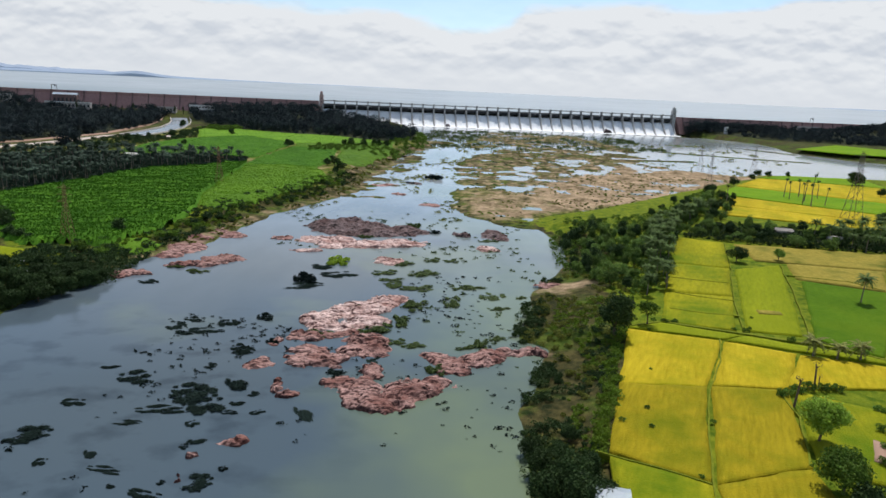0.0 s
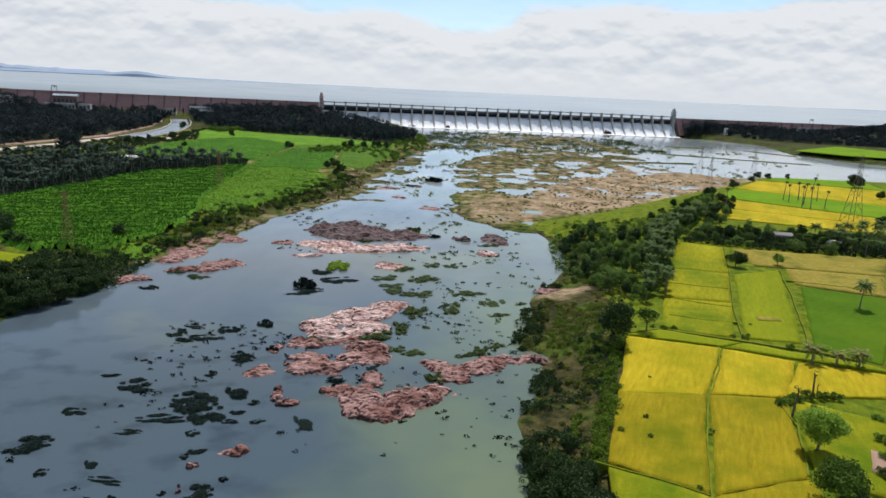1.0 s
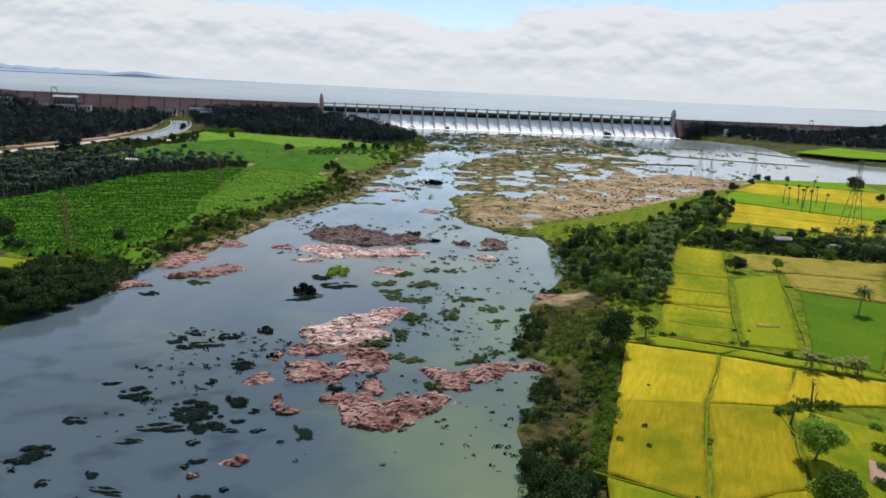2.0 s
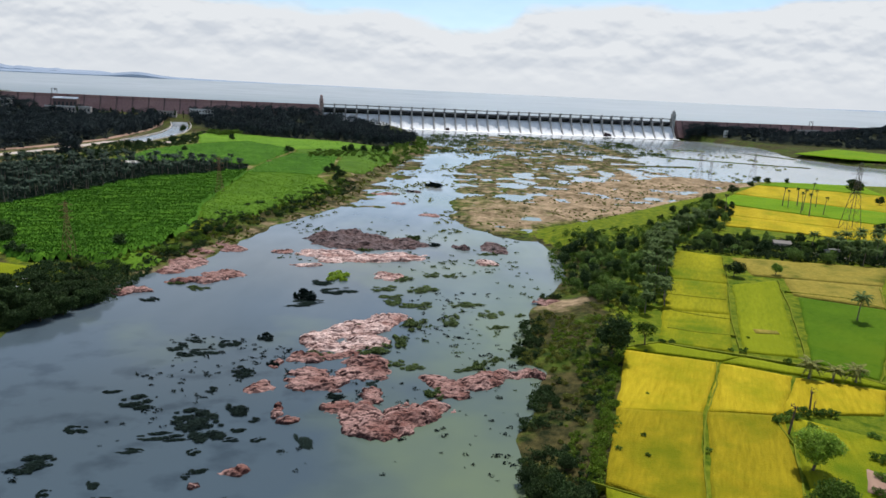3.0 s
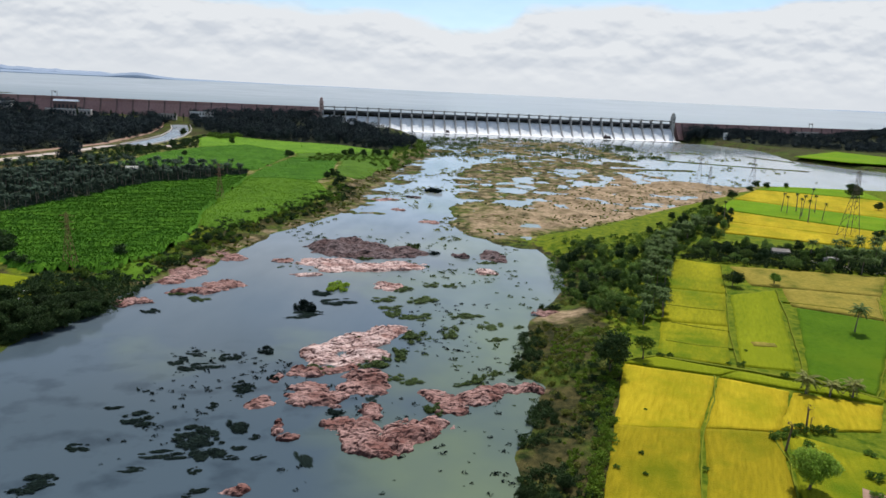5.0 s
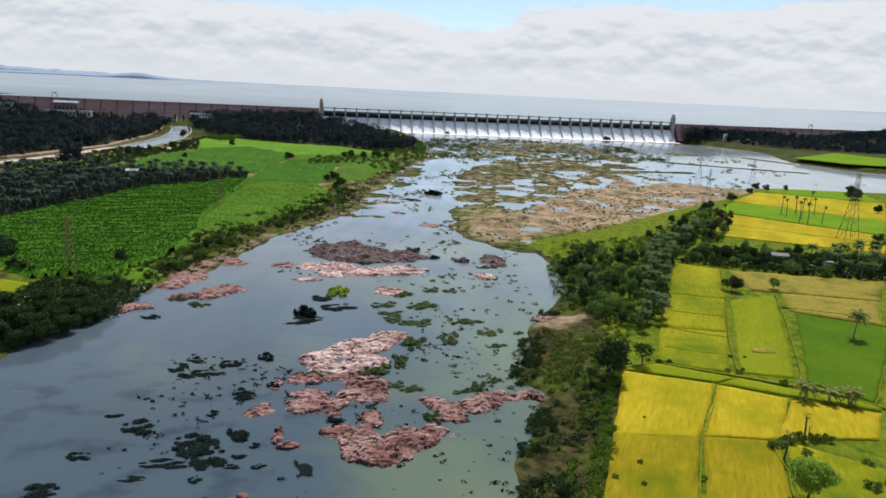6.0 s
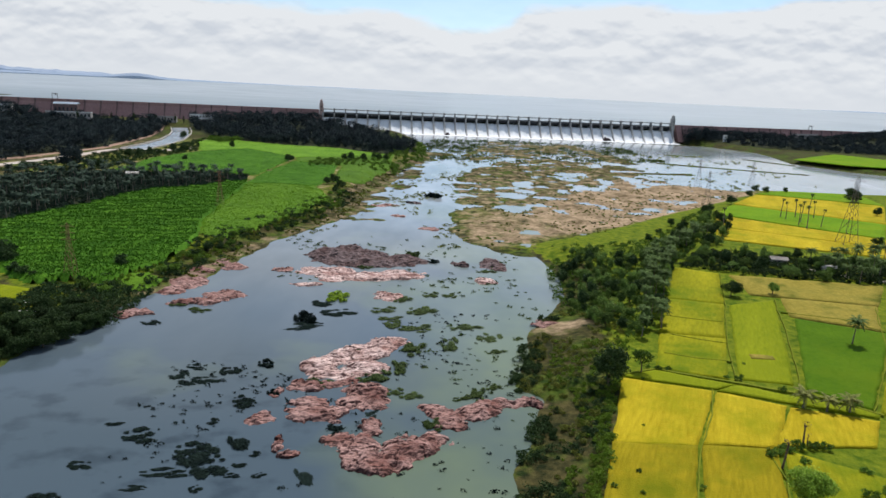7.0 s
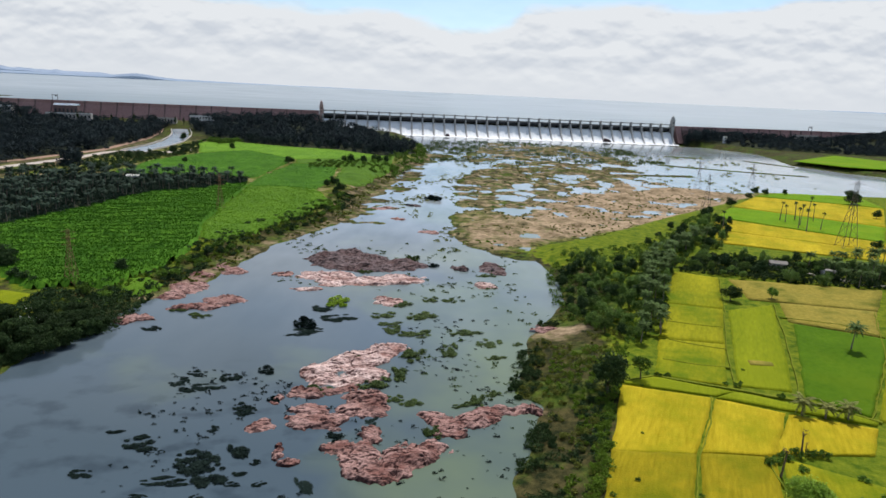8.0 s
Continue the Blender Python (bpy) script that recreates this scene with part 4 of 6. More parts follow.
def make_tree(name, label, seed, height, radius, base, lobes, leaves, size, leaf_mat, category="tree", group="", squash=0.8):
    rng = np.random.default_rng(seed)
    tree = new(name)
    tagged(tree, label, category, group)
    V, F = [], []
    lean = rng.uniform(-0.05, 0.05, 2) * height
    fork = np.array([lean[0], lean[1], max(base * 1.1, height * 0.28)])
    limb(V, F, (0, 0, -0.6), fork, height * 0.035, height * 0.024)
    L = crown_lobes(rng, height, radius, base, lobes, squash)
    for lobe in L[1:6]:
        limb(V, F, fork, np.array(lobe[:3]) * (0.85, 0.85, 0.97), height * 0.018, height * 0.006, 5)
    solid("trunk", V, F, M_BARK, tree)
    V, F = leaf_cloud(rng, L, leaves, size)
    solid("crown", V, F, leaf_mat, tree)
    return tree


def frond(V, F, rng, root, az, length, rise, droop, width):
    """One feathered palm leaf: a drooping midrib with two rows of leaflets."""
    out = np.array([math.cos(az), math.sin(az), 0])
    side = np.array([-math.sin(az), math.cos(az), 0])
    n = 8
    pts = [np.array(root) + out * length * (k / n) + np.array([0, 0, rise * (k / n) - droop * (k / n) ** 2]) for k in range(n + 1)]
    for k in range(n):
        w = width * math.sin(math.pi * (0.12 + 0.86 * (k + 0.5) / n))
        for s in (-1, 1):
            i = len(V)
            tip = pts[k] * 0.35 + pts[k + 1] * 0.65 + side * s * w - np.array([0, 0, 0.45 * w])
            V += [pts[k], pts[k + 1], tip + out * length * 0.05, tip - out * length * 0.06]
            F.append((i, i + 1, i + 2, i + 3))


def make_palm(name, label, seed, height, spread, count=16, group="", leaf_mat=None, thick=0.18, ball=False, leaflet=0.33):
    rng = np.random.default_rng(seed)
    palm = new(name)
    tagged(palm, label, "palm tree", group)
    V, F = [], []
    bend = rng.uniform(-0.06, 0.06, 2) * height
    p0 = np.array([0, 0, -0.5])
    for k in range(4):
        t = (k + 1) / 4
        p1 = np.array([bend[0] * t * t, bend[1] * t * t, height * t])
        limb(V, F, p0, p1, thick * (1.25 - 0.2 * k), thick * (1.05 - 0.2 * k), 6)
        p0 = p1
    solid("trunk", V, F, M_PALMBARK, palm)
    V, F = [], []
    for k in range(count):
        az = 2.4 * k + rng.uniform(-0.3, 0.3)
        tier = k / count
        frond(V, F, rng, p0, az, spread * rng.uniform(0.8, 1.1) * (0.75 if ball else 1), spread * (1.2 - 1.4 * tier), spread * rng.uniform(0.6, 1.0), spread * leaflet)
    solid("crown", V, F, leaf_mat or M_FROND, palm)
    return palm


PLACED = {}


def plant(template, x, y, scale=1.0, rng=None, z=None, wide=1.0):
    """Sets the template itself at the first call, a copy of it afterwards."""
    turn = float(rng.uniform(0, 6.28)) if rng is not None else 0.0
    zz = ground_z(x, y) - 0.1 if z is None else z
    m = Matrix.LocRotScale((x, y, zz), Euler((0, 0, turn)), (scale * wide, scale * wide, scale))
    if template.name not in PLACED:
        PLACED[template.name] = True
        template.matrix_basis = m
        return template
    c = copy_thing(template, Matrix.LocRotScale((x, y, zz), Euler((0, 0, turn)), (1, 1, 1)))
    c.scale = (scale * wide, scale * wide, scale)
    return c


def scatter(rng, poly, count, gap):
    xs, ys = [p[0] for p in poly], [p[1] for p in poly]
    out = []
    for _ in range(count * 40):
        x, y = rng.uniform(min(xs), max(xs)), rng.uniform(min(ys), max(ys))
        if not bool(inside(poly, np.array(x), np.array(y))):
            continue
        if all((x - a) ** 2 + (y - b) ** 2 > gap * gap for a, b in out):
            out.append((x, y))
            if len(out) == count:
                break
    return out


# ---- single trees on the right bank ----
rng = np.random.default_rng(12)
plant(make_tree("broadleaf_tree", "tall dark dense tree at the edge of the rice", 1, 13.5, 5.2, 1.6, 10, 2600, 0.42, M_LEAF_DARK), 48.8, 170, 1.06, rng)
plant(make_tree("broadleaf_tree", "small airy green tree beside a rice field", 2, 8.0, 3.6, 2.6, 6, 700, 0.36, M_LEAF_MID), 61, 181, 1, rng)
plant(make_tree("broadleaf_tree", "round bright green tree standing in the rice", 3, 9.8, 4.8, 2.3, 15, 6500, 0.28, M_LEAF_BRIGHT), 75.6, 116.5, 1, rng)
plant(make_tree("broadleaf_tree", "round dark green tree with clumped leaves", 4, 8.0, 4.6, 0.8, 18, 4200, 0.28, M_LEAF_MID), 70.3, 99, 1, rng)
plant(make_tree("broadleaf_tree", "low dark tree at the field corner", 5, 5.5, 4.0, 0.6, 9, 2000, 0.32, M_LEAF_DARK), 70.5, 92.5, 1, rng)
big_dark = make_tree("broadleaf_tree", "big dark tree at the water's edge", 6, 10.0, 5.6, 0.6, 12, 2800, 0.42, M_LEAF_DARK, group="dark bank trees")
for x, y, s in ((20, 107, 0.55), (24.5, 102, 0.72), (20, 98, 0.7), (25, 94, 0.8), (28.5, 97.5, 0.5), (18.5, 114, 0.4), (27, 118, 0.36), (28, 105, 0.5), (24, 110, 0.45)):
    plant(big_dark, x, y, s, rng)
plant(make_tree("broadleaf_tree", "single dark round tree between rice plots", 7, 7.0, 4.3, 0.9, 9, 1900, 0.34, M_LEAF_DARK), 124, 267, 1, rng)
plant(make_tree("broadleaf_tree", "small tree at the edge of the stubble", 8, 6.0, 3.0, 1.6, 6, 800, 0.34, M_LEAF_MID), 144, 272, 1, rng)

short_palm = make_palm("coconut_palm", "short coconut palm on the field bund", 21, 4.0, 3.2, 20, "palms on the bund", M_FROND_PALE, thick=0.26, leaflet=0.22)
for x, y, s in ((100, 163, 1.05), (105.5, 161.5, 0.85), (111, 160.5, 1.0)):
    plant(short_palm, x, y, s, rng, z=4.6)
tall_palm = make_palm("coconut_palm", "coconut palm with a full drooping crown", 22, 9.0, 3.6, 24, "coconut palms of the tree belt", thick=0.24, leaflet=0.2)
plant(tall_palm, 144, 214, 1.0, rng)

# shrub clump behind the bright tree
shrub = make_tree("shrub", "low leafy shrub at the field's edge", 9, 2.4, 2.0, 0.1, 6, 420, 0.26, M_LEAF_MID, "shrub", "shrubs beside the rice", 0.9)
for x, y, s in ((78.5, 136.5, 0.8), (80.5, 138, 0.7), (83, 139, 0.9), (87, 141, 0.9), (90.5, 141, 0.8), (93.5, 141, 0.8), (85, 134, 0.7), (97, 131, 0.7), (92, 121, 0.9), (95, 118, 1.0), (88, 114, 0.8), (97, 123, 0.8), (84, 108, 0.9)):
    plant(shrub, x, y, s, rng)
for x, y in ((86, 180), (89, 179), (99, 172.5), (115, 165), (64, 185), (67, 184), (70, 184)):
    plant(shrub, x, y, rng.uniform(0.45, 0.7), rng)
for x, y in ((45, 127), (43.5, 119), (40, 132), (38, 121), (47, 101.5), (57, 122), (52, 148), (60, 176), (91, 181), (96, 191)):
    plant(shrub, x, y, rng.uniform(0.22, 0.4), rng, z=4.8)
for k in range(28):
    plant(shrub, -136 + (k % 7) * 6.5 + rng.uniform(-1, 1), 640 + (k // 7) * 17 + (k % 7) * 4 + rng.uniform(-1, 1), rng.uniform(1.1, 1.7), rng)
pole_tree = make_tree("dead_tree", "thin bare dead trunk beside the shrubs", 10, 8.0, 1.2, 5.5, 5, 24, 0.2, M_BARK, "tree", "dead trunks")
for x, y, s in ((78.7, 131.8, 1.0), (88.2, 141, 0.95), (89.5, 141.5, 0.5)):
    plant(pole_tree, x, y, s, rng)

# ---- tree belt between the marsh and the fields, and the hedge ----
belt_kinds = [
    make_tree("broadleaf_tree", "dark green tree in the riverside belt", 31, 8.5, 4.0, 0.8, 8, 1100, 0.42, M_LEAF_SHADE, group="riverside tree belt"),
    make_tree("broadleaf_tree", "mid green tree in the riverside belt", 32, 7.0, 3.6, 0.6, 7, 1000, 0.40, M_LEAF_BELT, group="riverside tree belt"),
    make_tree("broadleaf_tree", "slender green tree in the riverside belt", 33, 10.0, 3.2, 1.0, 7, 1000, 0.40, M_LEAF_BELT, group="riverside tree belt"),
    make_tree("broadleaf_tree", "spreading green tree in the riverside belt", 34, 6.5, 4.4, 0.6, 9, 1100, 0.40, M_LEAF_BELT, group="riverside tree belt", squash=0.6),
]
BELT = [(50, 243), (55, 300), (70, 338), (88, 322), (118, 352), (150, 410), (196, 478), (212, 470), (168, 385), (140, 335), (116, 318), (108, 300), (92, 252), (74, 210), (62, 214)]
for x, y in scatter(rng, BELT, 165, 4.3):
    plant(belt_kinds[int(rng.integers(4))], x, y, rng.uniform(0.42, 0.9), rng)
for x, y in scatter(rng, [(70, 212), (80, 220), (108, 300), (120, 330), (165, 395), (158, 400), (106, 330), (84, 260)], 60, 3.6):
    plant(tall_palm, x, y, rng.uniform(0.6, 1.0), rng)
HEDGE = [(118, 313), (160, 301), (260, 293), (300, 300), (300, 335), (240, 338), (190, 345), (150, 352), (135, 340)]
for x, y in scatter(rng, HEDGE, 90, 5.6):
    if (abs(x - 174) < 8 and -18 < y - 330 < 5) or abs(y - float(np.interp(x, (172, 193, 222), (326, 312, 300)))) < 4 and 170 < x < 224:
        continue
    plant(belt_kinds[int(rng.integers(4))], x, y, rng.uniform(0.45, 0.95), rng)
for x, y in scatter(rng, [(180, 298), (300, 298), (320, 350), (195, 345)], 56, 4.6):
    plant(tall_palm, x, y, rng.uniform(0.75, 1.1), rng)
for x, y, s in ((238, 537, 1.0), (275, 588, 0.8), (299, 629, 0.9), (306, 622, 0.8), (365, 582, 1.6), (372, 588, 1.3), (341, 508, 0.9), (397, 640, 0.9), (192, 476, 1.0), (264, 388, 0.8), (203, 492, 0.8), (330, 632, 0.7), (120, 372, 0.6), (133, 395, 0.5), (150, 425, 0.7)):
    plant(belt_kinds[0], x, y, s, rng, wide=1.1)
palmyra = make_palm("palmyra_palm", "tall slender palmyra palm with a small round crown", 41, 14.5, 2.0, 14, "palmyra palms in the rice", M_LEAF_DARK, 0.32, True)
for x, y in ((251, 481), (251, 473), (264, 485), (248, 449), (249, 440), (285, 505), (277, 483), (262, 446), (268, 492), (256, 462), (185, 425)):
    plant(palmyra, x, y, rng.uniform(0.85, 1.1), rng)

# ---- left bank trees ----
for x, y, s in ((-128, 184, 0.6), (-124, 190, 0.75), (-130, 194, 0.8), (-121, 197, 0.7), (-127, 202, 0.8), (-119, 206, 0.65), (-124, 211, 0.7), (-133, 206, 0.7), (-137, 197, 0.8), (-136, 186, 0.7), (-141, 190, 0.8), (-118, 214, 0.5), (-129, 214, 0.55), (-142, 180, 0.8), (-134, 175, 0.7), (-148, 196, 0.7), (-131, 221, 0.55), (-139, 215, 0.6), (-125, 217, 0.55), (-145, 205, 0.7), (-152, 206, 0.6), (-118, 209, 0.6)):
    plant(big_dark, x, y, s, rng, wide=1.1)
for x, y, s in ((-183, 262, 1.0), (-190, 272, 1.1), (-196, 268, 1.0), (-201, 280, 1.0), (-166, 246, 0.6), (-160, 243, 0.5), (-172, 250, 0.6), (-137, 266, 0.8), (-116, 312, 0.6), (-112, 318, 0.5), (-118, 298, 0.5), (-85, 520, 1.0), (-93, 538, 1.0), (-98, 530, 0.8), (-258, 781, 1.0), (-163, 669, 1.0), (-160, 672, 0.8), (-104, 702, 1.2), (-112, 706, 0.9), (-90, 700, 1.1), (-76, 719, 1.0), (-68, 725, 0.9), (-82, 735, 0.9), (-351, 536, 0.9), (-300, 558, 1.1), (-306, 566, 1.0), (-318, 647, 1.05), (-311, 655, 0.9), (-315, 690, 0.8), (-301, 683, 0.7), (-299, 713, 1.1), (-292, 722, 0.9), (-356, 880, 0.9), (-364, 903, 1.0), (-258, 640, 0.7)):
    plant(belt_kinds[0], x, y, s, rng, wide=1.15)
for k in range(60):
    y = 226 + 300 * rng.random()
    x = float(np.interp(y, LEFT_Y, LEFT_X)) - rng.uniform(13, 27)
    plant(shrub, x, y, rng.uniform(0.6, 1.5), rng)
plant(make_tree("broadleaf_tree", "great dark spreading tree at the roadside", 61, 20.0, 10.5, 2.5, 14, 3000, 0.7, M_LEAF_FOREST), -316, 546, 1, rng)
for k in range(26):
    plant(shrub, -322 + 44 * rng.random(), 838 + 60 * rng.random(), rng.uniform(1.3, 2.6), rng)
cypress = make_tree("cypress_tree", "dark narrow cypress in front of the dam", 45, 17, 2.0, 0.5, 5, 420, 0.6, M_LEAF_DARK, group="cypresses below the dam", squash=2.2)
for k in range(11):
    plant(cypress, -590 + 16 * k + rng.uniform(-5, 5), 1052 + 2.2 * k + rng.uniform(-6, 6), rng.uniform(0.7, 1.1), rng)
grove_palm = make_palm("grove_palm", "dusty dark palm in a dense plantation", 43, 7.5, 2.9, 15, "palm plantation", M_LEAF_GROVE, 0.22)
for x, y in scatter(rng, PALM_GROVE, 300, 5.4):
    plant(grove_palm, x, y, rng.uniform(0.75, 1.3), rng)


# ---- leaf masses that nobody could count ----
def mass(name, label, category, spots, heights, spread, leaves, size, mat, seed, loose=0.7):
    """Many trees or shrubs as one leafy body, each with its own lobes."""
    r = np.random.default_rng(seed)
    VV, FF, n = [], [], 0
    z = land(np.array([p[0] for p in spots]), np.array([p[1] for p in spots]))[0]
    for (x, y), g in zip(spots, z):
        h = r.uniform(*heights)
        w = h * spread * r.uniform(0.8, 1.3)
        lobes = [(0, 0, h * 0.5, w * 0.9, w * 0.9, h * 0.48)]
        for k in range(4):
            a = r.uniform(0, 6.28)
            q = w * r.uniform(0.3, 0.75)
            lobes.append((math.cos(a) * q, math.sin(a) * q, h * r.uniform(0.35, 0.85), w * 0.42, w * 0.42, h * 0.2))
        V, F = leaf_cloud(r, lobes, leaves, size, loose=loose)
        V = V + (x, y, g - 0.1)
        VV.append(V)
        FF.append(F + n)
        n += len(V)
    ob = solid(name, np.concatenate(VV), np.concatenate(FF), mat)
    return tagged(ob, label, category, kind="stuff")


rng = np.random.default_rng(77)
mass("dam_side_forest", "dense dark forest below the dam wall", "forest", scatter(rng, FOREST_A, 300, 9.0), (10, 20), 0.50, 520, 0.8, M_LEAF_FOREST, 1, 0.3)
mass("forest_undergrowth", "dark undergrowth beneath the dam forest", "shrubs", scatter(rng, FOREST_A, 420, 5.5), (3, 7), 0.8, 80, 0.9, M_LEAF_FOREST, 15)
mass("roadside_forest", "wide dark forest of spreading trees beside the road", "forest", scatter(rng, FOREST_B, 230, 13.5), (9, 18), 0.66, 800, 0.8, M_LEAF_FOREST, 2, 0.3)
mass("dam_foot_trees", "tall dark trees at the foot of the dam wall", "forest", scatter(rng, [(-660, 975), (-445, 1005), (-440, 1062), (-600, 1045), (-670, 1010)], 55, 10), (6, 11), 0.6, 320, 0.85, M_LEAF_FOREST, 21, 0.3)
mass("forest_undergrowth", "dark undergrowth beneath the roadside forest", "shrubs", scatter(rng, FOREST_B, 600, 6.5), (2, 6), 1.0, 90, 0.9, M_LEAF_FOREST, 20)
mass("roadside_shrubs", "dark shrubs between the road and the crops", "shrubs", [p for p in scatter(rng, [(-368, 500), (-345, 515), (-294, 550), (-292, 640), (-278, 722), (-316, 835), (-330, 905), (-325, 780), (-322, 735), (-300, 716), (-352, 700), (-354, 600), (-368, 545)], 420, 3.6)], (1.0, 3.6), 0.9, 80, 0.6, M_LEAF_SHADE, 22)
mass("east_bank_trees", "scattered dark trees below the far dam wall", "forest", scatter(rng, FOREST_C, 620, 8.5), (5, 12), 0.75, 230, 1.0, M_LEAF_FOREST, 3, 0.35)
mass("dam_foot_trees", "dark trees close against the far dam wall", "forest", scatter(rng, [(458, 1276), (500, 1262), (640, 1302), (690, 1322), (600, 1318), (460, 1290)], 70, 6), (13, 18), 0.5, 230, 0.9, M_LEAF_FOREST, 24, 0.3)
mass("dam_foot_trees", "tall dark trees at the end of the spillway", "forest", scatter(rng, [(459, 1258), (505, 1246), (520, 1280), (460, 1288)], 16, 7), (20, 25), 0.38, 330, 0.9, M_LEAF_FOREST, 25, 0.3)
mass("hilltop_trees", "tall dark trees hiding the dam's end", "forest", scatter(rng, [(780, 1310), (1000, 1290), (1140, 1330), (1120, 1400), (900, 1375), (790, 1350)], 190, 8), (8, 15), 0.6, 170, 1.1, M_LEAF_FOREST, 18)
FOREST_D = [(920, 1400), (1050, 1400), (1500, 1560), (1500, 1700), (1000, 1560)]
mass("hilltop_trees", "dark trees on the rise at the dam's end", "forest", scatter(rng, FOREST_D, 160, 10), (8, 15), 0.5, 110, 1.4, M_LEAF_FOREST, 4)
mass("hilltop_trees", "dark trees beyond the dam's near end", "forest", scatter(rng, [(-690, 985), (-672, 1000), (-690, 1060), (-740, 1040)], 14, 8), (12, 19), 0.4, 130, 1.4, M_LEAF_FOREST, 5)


def bank_spots(count, y0, y1, lo, hi, xs_of, sign):
    out = []
    while len(out) < count:
        y = rng.uniform(y0, y1)
        d = rng.uniform(lo, hi)
        x = float(np.interp(y, *xs_of)) + sign * d
        if float(fbm(x, y, 12, 51 + count)) > -0.12:
            out.append((x, y))
    return out


def off_fields(spots):
    return [p for p in spots if math.hypot(p[0] - 45, (p[1] - 227) * 1.2) > 12 and math.hypot(p[0] - 25, (p[1] - 167) * 1.8) > 8 and p[0] < float(np.interp(p[1], (90, 109, 177, 190, 240), (28.5, 31.5, 52, 59, 81)))]


mass("left_thicket", "dense green thicket behind the bank trees", "shrubs", scatter(rng, [(-180, 205), (-135, 176), (-114, 212), (-116, 250), (-134, 246), (-152, 236), (-150, 216), (-178, 222)], 420, 1.8), (0.8, 3.0), 0.8, 70, 0.4, M_LEAF_SHADE, 16)
mass("grove_undergrowth", "dark undergrowth between plantation palms", "shrubs", scatter(rng, PALM_GROVE, 1400, 2.5), (1.0, 3.0), 1.0, 60, 0.7, M_LEAF_GROVE, 14)
mass("field_edge_shrubs", "fresh green shrubs along the rice edge", "shrubs", [(31 + 21.5 * t + float(rng.normal()) * 0.9 - 0.6, 108 + 69 * t) for t in rng.random(150)], (0.6, 1.9), 0.8, 90, 0.26, M_REED, 17)
mass("riverside_shrubs", "olive and green shrubs on the river bank", "shrubs", off_fields(bank_spots(420, 92, 245, 1, 32, (RIGHT_Y, RIGHT_X), 1)), (0.4, 1.7), 0.95, 85, 0.24, M_OLIVE, 6)
mass("riverside_thicket", "deep green bushes shading the river bank", "shrubs", off_fields(bank_spots(150, 98, 178, 5, 26, (RIGHT_Y, RIGHT_X), 1)), (0.5, 1.7), 1.0, 85, 0.24, M_LEAF_SHADE, 23)
mass("riverside_undergrowth", "fresh green undergrowth beside the rice", "shrubs", off_fields(bank_spots(520, 100, 215, 9, 34, (RIGHT_Y, RIGHT_X), 1)), (0.3, 1.2), 1.0, 60, 0.24, M_REED, 7)
mass("water_edge_shrubs", "dark shrubs standing at the water's edge", "shrubs", bank_spots(150, 95, 240, -2, 6, (RIGHT_Y, RIGHT_X), 1), (0.8, 2.4), 0.8, 110, 0.28, M_LEAF_DARK, 8)
mass("belt_undergrowth", "green undergrowth between the belt trees", "shrubs", scatter(rng, [(48, 245), (52, 310), (66, 345), (120, 372), (190, 488), (205, 480), (150, 370), (110, 305), (85, 235), (64, 205)], 420, 2.5), (1.0, 3.4), 0.8, 70, 0.42, M_LEAF_MID, 9)
mass("hedge_undergrowth", "dark undergrowth along the hedge", "shrubs", scatter(rng, HEDGE, 800, 2.2), (1.0, 3.5), 0.8, 60, 0.48, M_LEAF_DARK, 10)
mass("water_edge_shrubs", "dark shrubs leaning over the water", "shrubs", bank_spots(160, 150, 225, -1, 12, (LEFT_Y, LEFT_X), -1), (0.8, 2.6), 0.85, 100, 0.32, M_LEAF_DARK, 19)
mass("left_bank_shrubs", "green shrubs along the left bank", "shrubs", bank_spots(380, 205, 520, 8, 30, (LEFT_Y, LEFT_X), -1), (0.6, 2.8), 0.85, 75, 0.42, M_LEAF_SHADE, 11)
mass("left_bank_grass", "bright green tall grass along the left bank", "grass", bank_spots(330, 225, 480, 9, 28, (LEFT_Y, LEFT_X), -1), (0.5, 1.6), 0.95, 70, 0.36, M_REED, 26)
mass("left_bank_scrub", "olive scrub on the left bank", "shrubs", bank_spots(600, 200, 700, 1, 20, (LEFT_Y, LEFT_X), -1), (0.3, 1.3), 0.9, 60, 0.38, M_OLIVE, 12)
mass("far_bank_shrubs", "green shrubs where the bank meets the forest", "shrubs", bank_spots(220, 640, 1000, 2, 45, (LEFT_Y, LEFT_X), -1), (1.5, 5.0), 0.7, 70, 0.8, M_LEAF_MID, 13)


def marsh_tufts(count, seed, mat, name, label, lo, hi, ylo=345, yhi=1000, size=0.45):
    r = np.random.default_rng(seed)
    x, y = r.uniform(-10, 330, count * 14), r.uniform(ylo, yhi, count * 14)
    h, dry, lush, stone, floor = land(x, y)
    up = h - river_level(y)
    ok = (up > lo) & (up < hi) & (fbm(x, y, 30, 61 + seed) > 0.12)
    dr = np.minimum(x - np.interp(y, RIGHT_Y, RIGHT_X), (650 + 0.04 * x) - y)
    ok &= dr < 14
    spots = list(zip(x[ok], y[ok]))[:count]
    mass(name, label, "shrubs", spots, (0.2, 0.8), 1.5, 26, size, mat, seed)


marsh_tufts(1300, 91, M_OLIVE, "marsh_scrub", "olive scrub on the marsh", -0.1, 3)
marsh_tufts(500, 92, M_REED, "marsh_reeds", "green reeds at the marsh pools", -0.3, 0.5)
marsh_tufts(110, 93, M_LEAF_DARK, "marsh_bushes", "dark low bushes on the marsh", -0.1, 3, size=0.6)


